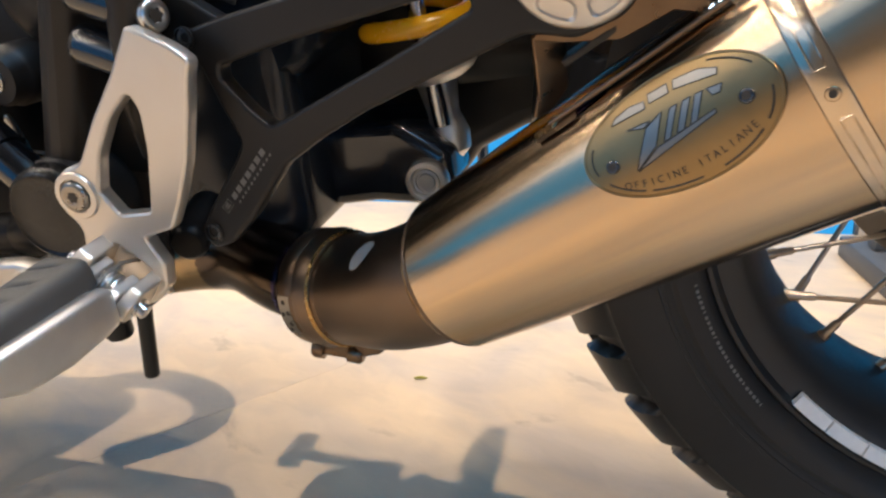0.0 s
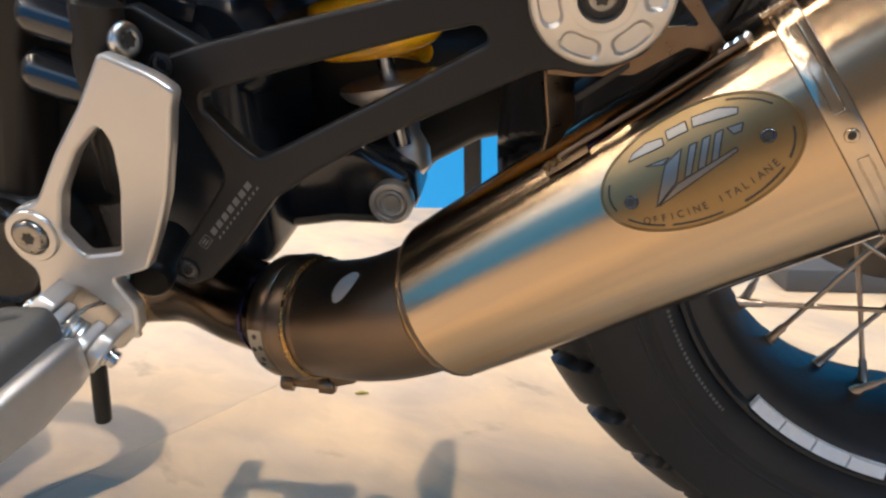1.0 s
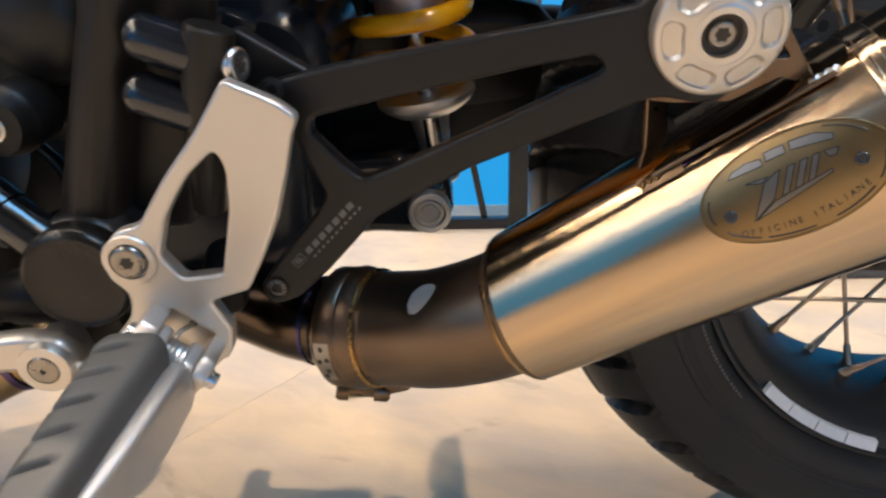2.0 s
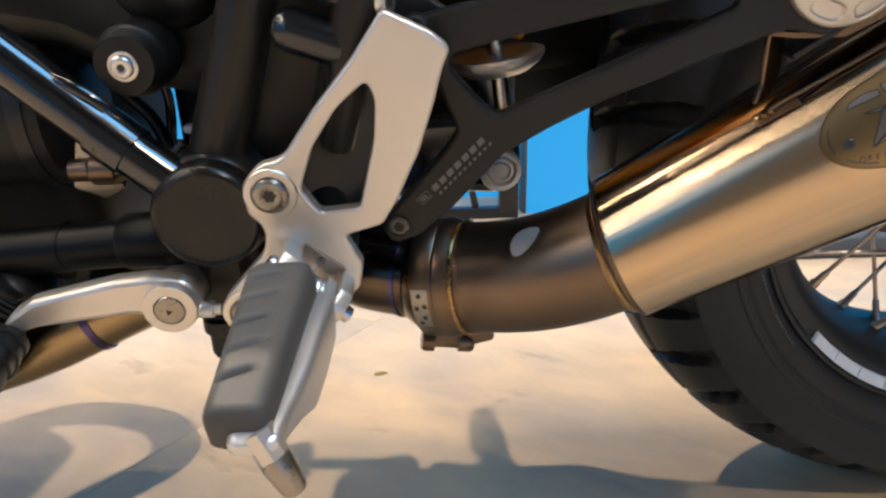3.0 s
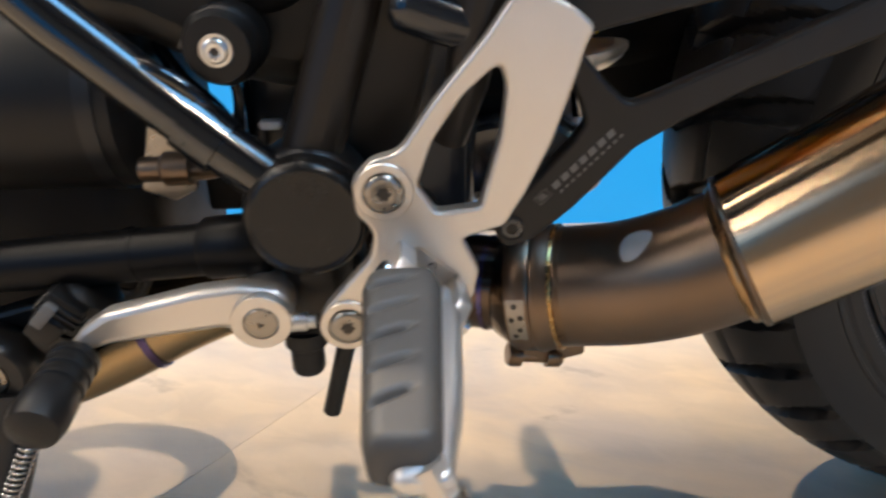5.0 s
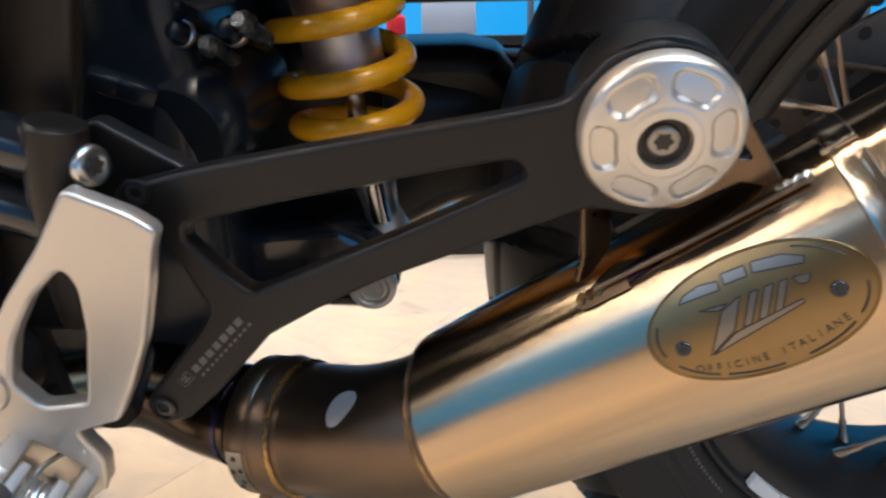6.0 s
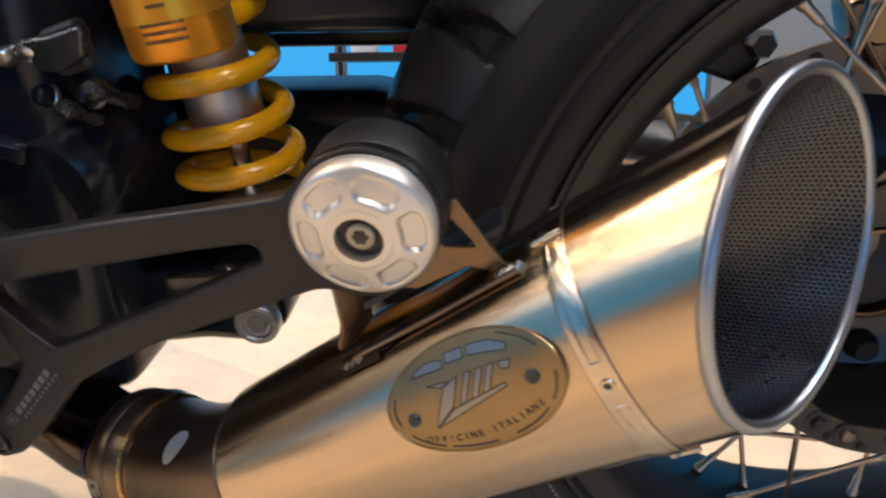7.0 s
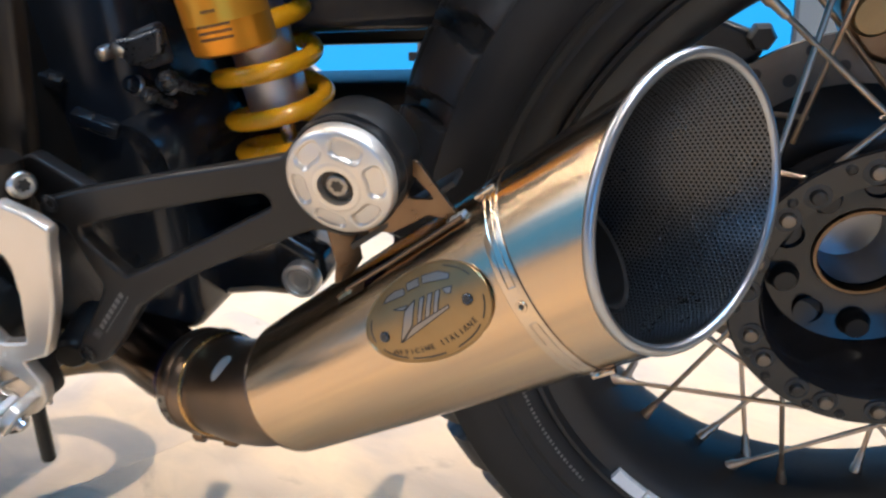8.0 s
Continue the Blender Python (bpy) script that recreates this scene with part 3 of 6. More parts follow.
part("outlet_tube", lathe([(0.0255, 0), (0.0255, 0.076), (0.0265, 0.077), (0.0265, 0.0785), (0.0255, 0.079), (0.0265, 0.080), (0.0265, 0.0815), (0.0255, 0.083), (0.0235, 0.082), (0.0232, 0.02), (0, 0.02)], ax, MD, 40), SATIN, MUFFLER, "dark inner outlet tube")

# seam band with pressed slots, and its rivet
BAND0, BAND1 = 0.726, 0.764


def surface_line(rows, off, r, closed=False, seg=6):
    path = [can(s, d, off) for s, d in rows]
    return loop_tube(path, r, seg) if closed else tube(path, r, seg)


bm = bmesh.new()
for off, s0, s1 in ((0.0, BAND0, BAND1),):
    prof = ((s0, 0.0), (s0 + 0.001, 0.0007), (s0 + 0.006, 0.0009), (s1 - 0.006, 0.0009), (s1 - 0.001, 0.0007), (s1, 0.0))
    rings = [[bm.verts.new(can(s, 360 * k / 120, o)) for k in range(120)] for s, o in prof]
    for a, b in zip(rings, rings[1:]):
        for k in range(120):
            bm.faces.new((a[k], a[(k + 1) % 120], b[(k + 1) % 120], b[k]))
BAND = part("seam_band", bm, STEEL, MUFFLER)
for s in (BAND0, BAND1):
    part("seam_line", surface_line([(s, 360 * k / 120) for k in range(120)], 0.00005, 0.00022, True), TITAN, BAND)
for d0, d1 in ((-52, -2), (17, 74), (100, 160), (-120, -75)):
    sa, sb = 0.7385, 0.7525
    rows = [(sa, d0 + (d1 - d0) * i / 24) for i in range(25)] + [(sb, d1 - (d1 - d0) * i / 24) for i in range(25)]
    part("pressed_slot", surface_line(rows, 0.0009, 0.00035, True), STEEL, BAND)
c = can(0.7455, 7.5, 0.0006)
nrm = (can(0.7455, 7.5, 0.01) - can(0.7455, 7.5)).normalized()
part("rivet", lathe([(0.0024, 0), (0.0024, 0.0006), (0.0021, 0.0010), (0.0013, 0.0011), (0.0011, 0.0008)], c, nrm, 24), STEEL, BAND, "hollow rivet")
part("rivet_hole", lathe([(0.0013, 0.0009), (0, 0.0009)], c, nrm, 16), ENGRAVE, BAND)
# small closing lugs of the band, above and below
for s, d in ((0.745, 72), (0.755, -62)):
    c = can(s, d, 0.001)
    nrm = (can(s, d, 0.01) - can(s, d)).normalized()
    bm = tube([can(s - 0.026, d, 0.0014), can(s + 0.018, d, 0.0014)], 0.0015, 10)
    add_tube(bm, [can(s - 0.012, d - 2, 0.0012), can(s - 0.012, d + 4, 0.0012)], 0.0011, 8)
    part("band_lug", bm, STEEL, BAND)


# badge: a curved oval plate with cut-outs
BS, BDEG, BTILT = 0.556, 20.5, radians(-3)


def badge(u, v, off):
    """u along the can, v round it, metres from the badge's middle."""
    uu, vv = u * math.cos(BTILT) - v * math.sin(BTILT), u * math.sin(BTILT) + v * math.cos(BTILT)
    return can(BS + uu / ML, BDEG + math.degrees(vv / 0.0458), off)


def badge_patch(outline, off, name, material, parent, label=""):
    """A flat outline in u, v laid on the can, filled on a fine fan so that it follows the curve."""
    cu = sum((Vector(p) for p in outline), Vector((0, 0))) / len(outline)
    bm = bmesh.new()
    rings = []
    for i in range(1, 7):
        rings.append([bm.verts.new(badge(*(cu + (Vector(p) - cu) * (i / 6)), off)) for p in outline])
    mid = bm.verts.new(badge(*cu, off))
    low = [bm.verts.new(badge(*p, off - 0.0012)) for p in outline]
    n = len(outline)
    for k in range(n):
        bm.faces.new((mid, rings[0][k], rings[0][(k + 1) % n]))
        for a, b in zip(rings, rings[1:]):
            bm.faces.new((a[k], b[k], b[(k + 1) % n], a[(k + 1) % n]))
        bm.faces.new((rings[-1][k], low[k], low[(k + 1) % n], rings[-1][(k + 1) % n]))
    return part(name, bm, material, parent, label)


OVAL = [(0.0010 + 0.0367 * math.cos(2 * math.pi * k / 72), 0.0028 + 0.0202 * math.sin(2 * math.pi * k / 72)) for k in range(72)]
BADGE = badge_patch(OVAL, 0.0016, "badge", BRONZE, MUFFLER, "oval bronze badge plate with cut-out emblem")
part("badge_rim", loop_tube([badge(u * 0.985, v * 0.985, 0.0016) for u, v in OVAL], 0.0005, 6), BRONZE, BADGE)
for u, v in ((-0.0250, -0.0001), (0.0259, 0.0018)):
    c, nrm = badge(u, v, 0.0016), (badge(u, v, 0.01) - badge(u, v, 0)).normalized()
    bolt("badge_screw", c, nrm, 0.0026, 0.0010, 0.55, COVER, BADGE, "small steel screw")


# emblem of plain slanted shapes that let the bright steel through: three windows under the rim, a leaning bar on a sliver, and three leaning strips
shapes = [[(-0.0204, 0.0137), (-0.0063, 0.0135), (-0.0061, 0.0163), (-0.0120, 0.0172), (-0.0180, 0.0158)],
          [(-0.0045, 0.0145), (0.0032, 0.0145), (0.0034, 0.0180), (-0.0042, 0.0180)],
          [(0.0050, 0.0148), (0.0201, 0.0122), (0.0209, 0.0141), (0.0150, 0.0170), (0.0058, 0.0181)],
          [(-0.0085, 0.0070), (-0.0012, 0.0098), (-0.0072, 0.0002), (-0.0173, -0.0052)],
          [(-0.0153, 0.0094), (-0.0092, 0.0074), (-0.0060, 0.0088)],
          [(-0.0165, -0.0052), (-0.0072, -0.0006), (0.0155, 0.0026), (0.0155, 0.0014)],
          [(-0.0042, 0.0002), (-0.0016, 0.0004), (0.0046, 0.0096), (0.0018, 0.0095)],
          [(0.0010, 0.0008), (0.0038, 0.0010), (0.0096, 0.0097), (0.0066, 0.0096)],
          [(0.0062, 0.0014), (0.0088, 0.0016), (0.0140, 0.0096), (0.0112, 0.0096)],
          [(0.0152, 0.0095), (0.0206, 0.0089), (0.0190, 0.0066), (0.0164, 0.0068)]]
for sh in shapes:
    sh = [Vector(a).lerp(Vector(b), q / 8) for a, b in zip(sh, sh[1:] + sh[:1]) for q in range(8)]
    badge_patch(sh, 0.00175, "emblem_shape", EMBLEM, BADGE)
    part("emblem_edge", loop_tube([badge(*p, 0.00170) for p in sh], 0.00026, 6), ENGRAVE, BADGE)


def rim_slot(d0, d1, k=0.90):
    rows = [(0.0010 + 0.0367 * k * math.cos(radians(d)), 0.0028 + 0.0202 * k * math.sin(radians(d))) for d in np.linspace(d0, d1, 16)]
    part("rim_slot", tube([badge(u, v, 0.0016) for u, v in rows], 0.00042, 6), ENGRAVE, BADGE)


for d0, d1 in ((24, 58), (160, 192), (206, 236), (241, 273), (287, 320), (328, 356)):
    rim_slot(d0, d1)


def badge_words(text, size):
    """Letters standing along the lower edge of the oval."""
    n = len(text)
    for i, ch in enumerate(text):
        if ch == " ":
            continue
        u = -0.0226 + 0.0472 * i / (n - 1)
        v = -0.0111 + 6.2 * (u - 0.0005) ** 2 + 0.03 * u
        slope = math.atan(12.4 * (u - 0.0005) + 0.03)
        cu = bpy.data.curves.new("letter", "FONT")
        cu.body, cu.size, cu.align_x, cu.align_y, cu.extrude = ch, size, "CENTER", "CENTER", 0.0002
        ob = bpy.data.objects.new("letter", cu)
        scene.collection.objects.link(ob)
        me = bpy.data.meshes.new_from_object(ob.evaluated_get(bpy.context.evaluated_depsgraph_get()))
        bpy.data.objects.remove(ob)
        for vert in me.vertices:
            x, y, z = vert.co
            vert.co = badge(u + x * math.cos(slope) - y * math.sin(slope), v + x * math.sin(slope) + y * math.cos(slope), 0.0017 + z)
        part("letter", me, ENGRAVE, BADGE)


badge_words("OFFICINE ITALIANE", 0.0036)

# -- hanger bracket welded on the can: two feet, an arch and a rail --
HANGER = part("hanger_rail", tube([can(0.375, 62, 0.0022), can(0.52, 62, 0.0020), can(0.69, 63, 0.0018)], 0.0012, 10), TITAN, MUFFLER, "heat-tinted welded bracket")
for s, d in ((0.365, 60), (0.675, 65)):
    part("weld_bead", tube([can(s + i * 0.007, d + 2 * (i % 2), 0.0010) for i in range(-3, 4)], [0.0013 + 0.0004 * (i % 2) for i in range(7)], 10), SILVER if s > 0.5 else WELD, HANGER, "small bright weld bead")
leg = fillet([(-0.3015, 0.0925), (-0.2895, 0.0912), (-0.2883, 0.0705), (-0.2945, 0.0620), (-0.3015, 0.0590), (-0.2995, 0.0700)], 0.0015)
bm = bmesh.new()
rows = [[bm.verts.new(can(s, d, 0.0012)) for d in (55, 57, 59, 61, 63, 65)] for s in (0.345, 0.365, 0.385, 0.405, 0.425)]
for ra, rb in zip(rows, rows[1:]):
    for k in range(5):
        bm.faces.new((ra[k], ra[k + 1], rb[k + 1], rb[k]))
part("bracket_foot", bm, RAW, HANGER)
bm = bmesh.new()
rows = [[bm.verts.new(can(s, d + 4 * (s - 0.39) / 0.08, 0.0007)) for d in (56.5, 58.5, 60.5, 62.5, 64.5)] for s in (0.405, 0.420, 0.435, 0.450, 0.465, 0.480)]
for ra, rb in zip(rows, rows[1:]):
    for k in range(4):
        bm.faces.new((ra[k], ra[k + 1], rb[k + 1], rb[k]))
part("heat_stain", bm, BLUED, HANGER, "violet heat stain beside the weld")
part("bracket_leg", slab("bracket_leg", leg, [], 0.0026, 0.0006, side_plane(0.0287, 0.67)), RAW, HANGER)
arch = fillet([(-0.3012, 0.0908), (-0.2895, 0.0897), (-0.268, 0.0902, 0.006), (-0.2500, 0.1000), (-0.2405, 0.0985), (-0.2365, 0.1010), (-0.2420, 0.1090), (-0.2535, 0.1260, 0.003), (-0.2585, 0.1250, 0.003), (-0.2640, 0.1060, 0.006), (-0.280, 0.0940), (-0.290, 0.0927), (-0.3005, 0.0934)], 0.0012)
arch_hole = fillet([(-0.2562, 0.1190), (-0.2595, 0.1080), (-0.2465, 0.1080)], 0.0012)
part("bracket_arch", slab("bracket_arch", arch, [arch_hole], 0.0025, 0.0005, side_plane(-0.1885, -0.05)), RAW, HANGER)
part("bracket_shelf", box(-0.031, 0.031, -0.009, 0.009, -0.0015, 0.0015, 0.0006, 2, Matrix.Translation((-0.2635, -0.166, 0.0985)) @ Euler((0, radians(-33), 0)).to_matrix().to_4x4()), SATIN, HANGER)

# -- exhaust pipes --
LINK = smooth_path([(-0.4430, -0.0990, -0.0685), (-0.4200, -0.1080, -0.0640), (-0.3930, -0.1230, -0.0545), (-0.3680, -0.1350, -0.0415), (-0.3425, -0.1425, -0.0265)], 8)
PIPE = part("exhaust_pipe", tube(LINK, 0.0345, 40), TITAN, MOTO, "heat-browned exhaust link pipe")
FRONTPIPE = smooth_path([(-0.90, -0.10, -0.19), (-0.805, -0.09, -0.148), (-0.71, -0.09, -0.115), (-0.64, -0.075, -0.088), (-0.58, -0.057, -0.076), (-0.53, -0.060, -0.068), (-0.482, -0.082, -0.0706), (-0.440, -0.100, -0.0685)], 8)
nn = len(FRONTPIPE)
girth = [0.0225 + 0.0055 * max(0, min(1, (i / nn - 0.44) / 0.20)) for i in range(nn)]
near = int(nn * 0.66)
part("header_pipe", tube(FRONTPIPE[:near + 1], girth[:near + 1], 36), CERAMIC, PIPE, "golden-brown steel header pipe")
part("header_sleeve", tube(FRONTPIPE[near:], girth[near:], 36), DARKPIPE, PIPE, "blue-black heat-tinted pipe end")
i0 = int(nn * 0.36)
part("header_band", tube([FRONTPIPE[i0], FRONTPIPE[i0].lerp(FRONTPIPE[i0 + 1], 0.45)], 0.0238, 36), BLUED, PIPE)
part("blued_ring", tube([FRONTPIPE[-6], FRONTPIPE[-6].lerp(FRONTPIPE[-5], 0.45)], 0.0287, 36), BLUED, PIPE, "blue heat-tinted ring")


def ring_on(path, i, r, w, material, name, label="", prof=None):
    p, q = Vector(path[i]), Vector(path[min(i + 1, len(path) - 1)])
    a = (q - p).normalized() if (q - p).length > 1e-6 else (p - Vector(path[i - 1])).normalized()
    prof = prof or [(r * 0.9, -w / 2), (r * 0.985, -w / 2), (r, -w * 0.3), (r, w * 0.3), (r * 0.985, w / 2), (r * 0.9, w / 2)]
    return part(name, lathe(prof, p, a, 48), material, PIPE, label)


def weld_ring(path, i, r, thick):
    p, q = Vector(path[i]), Vector(path[i + 1])
    a, u, v = frame_of(q - p)
    pts = [p + (u * math.cos(t) + v * math.sin(t)) * r for t in [2 * math.pi * k / 144 for k in range(144)]]
    return part("weld_ring", loop_tube(pts, thick, 8), GOLDTINT, PIPE, "golden weld ring")


ring_on(LINK, 7, 0.03475, 0.0070, RAW, "heat_tint_ring")
weld_ring(LINK, 6, 0.0350, 0.0016)
part("neck_weld", loop_tube([can(neck_s(360 * k / 120) - 0.010 + 0.001 * math.sin(k), 360 * k / 120, -0.0062) for k in range(120)], 0.0028, 8), WELD, PIPE, "golden weld seam round the muffler neck")
part("neck_bead", loop_tube([can(neck_s(360 * k / 240) + 0.004 + 0.0008 * math.sin(k * 0.9), 360 * k / 240, -0.0012) for k in range(240)], 0.0011, 8), TITAN, PIPE)
CLAMP = ring_on(LINK, 0, 0.0378, 0.020, TITAN, "pipe_clamp", "browned steel band clamp with a slotted plate",
                [(0.033, -0.008), (0.0366, -0.008), (0.0374, -0.007), (0.0374, 0.0045), (0.0366, 0.0055), (0.033, 0.0055)])
a, u, v = frame_of(LINK[1] - LINK[0])
ring_on(LINK, 2, 0.0375, 0.0025, RAW, "clamp_edge")
ring_on(LINK, 4, 0.0372, 0.0095, TITAN, "flare_ring", "", [(0.034, -0.006), (0.0378, -0.006), (0.0382, -0.004), (0.0366, 0.001), (0.0356, 0.006), (0.034, 0.0065)])
ring_on(FRONTPIPE, nn - 3, 0.0345, 0.012, DARKPIPE, "sleeve", "", [(0.027, -0.010), (0.0300, -0.008), (0.0355, 0.002), (0.0362, 0.008), (0.033, 0.008)])
# strap ends below the pipe: a cross bolt with a barrel nut
c = Vector((-0.4430, -0.1050, -0.1050))
part("clamp_lug", box(-0.012, 0.012, -0.008, 0.008, -0.008, 0.012, 0.003, 2, Matrix.Translation(c) @ Euler((0, radians(10), 0)).to_matrix().to_4x4()), TITAN, CLAMP)
part("clamp_lug", box(-0.009, 0.009, -0.007, 0.007, -0.006, 0.010, 0.003, 2, Matrix.Translation(c + Vector((0.024, 0.0, -0.001))) @ Euler((0, radians(-14), 0)).to_matrix().to_4x4()), TITAN, CLAMP)
part("clamp_bolt", lathe([(0, -0.014), (0.0062, -0.014), (0.0074, -0.012), (0.0074, -0.006), (0.0044, -0.006), (0.0044, 0.010), (0.0066, 0.010), (0.0066, 0.018), (0.005, 0.020), (0, 0.020)], c + Vector((0, -0.004, -0.005)), (1, 0.05, -0.14), 18), RAW, CLAMP, "browned steel clamp bolt")
part("clamp_nut", lathe([(0, -0.004), (0.0062, -0.004), (0.0066, 0.0), (0.0054, 0.006), (0, 0.006)], (-0.4170, -0.1030, -0.1080), (1, -0.2, 0.4), 6), SATIN, CLAMP)


def around(i, deg, r, shift=0.0):
    """A point round the link pipe: degrees from its outer side upwards."""
    al = (LINK[i + 1] - LINK[i]).normalized()
    out = Vector((0, -1, 0))
    out = (out - al * out.dot(al)).normalized()
    return LINK[i] + al * shift + (out * math.cos(radians(deg)) + out.cross(al) * math.sin(radians(deg))) * r


bm = bmesh.new()
rows = [[bm.verts.new(around(0, d, 0.0380, w)) for d in np.linspace(20, -20, 16)] for w in (-0.0065, -0.006, 0.003, 0.0035)]
for ra, rb in zip(rows, rows[1:]):
    for k in range(15):
        bm.faces.new((ra[k], ra[k + 1], rb[k + 1], rb[k]))
part("slotted_plate", bm, BOLT, CLAMP, "slotted steel plate")
for d, w in ((14, -0.002), (4, 0.001), (2, -0.004), (-8, 0.000), (-15, -0.003)):
    c = around(0, d, 0.0379, w)
    part("clamp_slot", lathe([(0, 0.0004), (0.0015, 0.0004), (0.0017, 0)], c, c - LINK[0], 10), ENGRAVE, CLAMP)


def pale_leaf(centre, reach, half):
    """A small pale leaf-shaped patch wrapped on the link pipe; centre: index and degrees."""
    bm = bmesh.new()
    rows = []
    for k in range(13):
        f = k / 12 * 2 - 1
        i = centre[0] + f * reach
        wide = half * math.sqrt(max(0.02, 1 - f * f)) * (1 - 0.25 * f)
        rows.append([bm.verts.new(around(int(i), centre[1] + 6 * f + wide * q / 4, 0.0348, (i - int(i)) * (LINK[int(i) + 1] - LINK[int(i)]).length)) for q in range(-4, 5)])
    for a, b in zip(rows, rows[1:]):
        for k in range(8):
            bm.faces.new((a[k], a[k + 1], b[k + 1], b[k]))
    return part("foil_label", bm, PATCH, PIPE, "small pale leaf-shaped patch")


pale_leaf((20.0, 68), 2.4, 13)


# -- black hanger plate between frame and muffler --
def plate_y(x):
    return -0.1669 - 0.114 * (x + 0.4685)


HP = side_plane(plate_y(0), -0.114)
outer = fillet([(-0.4665, 0.0975, 0.008), (-0.4380, 0.1050, 0.004), (-0.384, 0.1160, 0.05), (-0.3300, 0.1262, 0.05), (-0.3120, 0.1300, 0.010), (-0.3000, 0.1440, 0.012), (-0.2850, 0.1490, 0.014), (-0.2640, 0.1420, 0.014), (-0.2560, 0.1220, 0.014), (-0.2660, 0.1010, 0.014), (-0.2840, 0.0930, 0.012),
                (-0.3020, 0.0955, 0.02), (-0.3380, 0.0800, 0.05), (-0.3740, 0.0640, 0.05), (-0.3985, 0.0505, 0.03), (-0.4180, 0.0380, 0.010), (-0.4420, 0.0100, 0.02), (-0.4580, -0.0055, 0.007), (-0.4715, -0.0110, 0.006), (-0.4775, -0.0010, 0.007), (-0.4690, 0.0110, 0.01), (-0.4450, 0.0405, 0.005), (-0.4400, 0.0490, 0.006), (-0.4455, 0.0610, 0.006), (-0.4545, 0.0840, 0.006), (-0.4700, 0.0890, 0.006)], 0.004, 8)
window = fillet([(-0.4435, 0.0840, 0.004), (-0.4080, 0.0935, 0.02), (-0.3470, 0.1075, 0.05), (-0.3255, 0.1115, 0.005), (-0.3220, 0.1050, 0.004), (-0.3660, 0.0830, 0.03), (-0.4090, 0.0625, 0.02), (-0.4225, 0.0565, 0.006), (-0.4315, 0.0640, 0.006), (-0.4440, 0.0775, 0.004)], 0.004, 6)
HPLATE = part("hanger_plate", slab("hanger_plate", outer, [window], 0.0095, 0.0019, HP), ANOD, MOTO, "black anodised hanger plate with a long slot")


def plate_point(x, z, off=0.0):
    return Vector((x, plate_y(x) - off, z))


PN = Vector((-0.114, -1, 0)).normalized()
for x, z, r in ((-0.4685, -0.0005, 0.0058), (-0.4585, 0.0965, 0.0052)):
    part("socket_ring", lathe([(r, 0.0003), (r * 0.98, 0.0012), (r * 0.86, 0.0014), (r * 0.84, -0.002)], plate_point(x, z), PN, 32), ANOD, HPLATE)
    part("socket_screw", lathe([(r * 0.84, -0.0005), (r * 0.8, 0.0002), (r * 0.45, 0.0004), (r * 0.42, -0.002), (0, -0.002)], plate_point(x, z, 0.0004), PN, 24), COVER, HPLATE, "grey socket screw")


# pale printed marks along the lower arm: a framed square, a row of tall bars and a row of small ones
def print_mark(along, width, up, height, slant=0.0006):
    d = Vector((0.0331, 0.0362)).normalized()
    bm = bmesh.new()
    rows = []
    for a, b in ((along, up), (along + width, up), (along + width + slant, up + height), (along + slant, up + height)):
        rows.append(bm.verts.new(plate_point(-0.4566 + a * d.x - b * d.y, 0.0110 + a * d.y + b * d.x, 0.00025)))
    bm.faces.new(rows)
    part("print_bar", bm, PRINT, HPLATE, smooth=0)


for a, w, up, h in ((0.0, 0.0070, 0.0000, 0.0003), (0.0, 0.0070, 0.0041, 0.0003), (0.0, 0.0003, 0.0003, 0.0038), (0.0067, 0.0003, 0.0003, 0.0038), (0.0016, 0.0038, 0.0012, 0.0008), (0.0012, 0.0038, 0.0026, 0.0008)):
    print_mark(a, w, up, h, 0)
for i in range(7):
    print_mark(0.0094 + i * 0.0052, 0.0037, 0.0007, 0.0029)
for i in range(11):
    print_mark(0.0100 + i * 0.0034, 0.0016, -0.0022, 0.0011)

# boss and silver disc that carry the muffler
DN = Vector((-0.06, -1, -0.14)).normalized()
DC = Vector((-0.2835, -0.1930, 0.1212)) + DN * 0.0045
part("rubber_boss", lathe([(0, -0.034), (0.0225, -0.034), (0.0262, -0.031), (0.0268, -0.028), (0.0268, -0.014), (0.0262, -0.0115), (0.0235, -0.0105), (0.0235, -0.0085), (0.0258, -0.0075), (0.0258, -0.0055), (0.02, -0.005), (0, -0.005)], DC - DN * 0.0062, DN, 56), PLASTIC, HPLATE, "black rubber bushing")


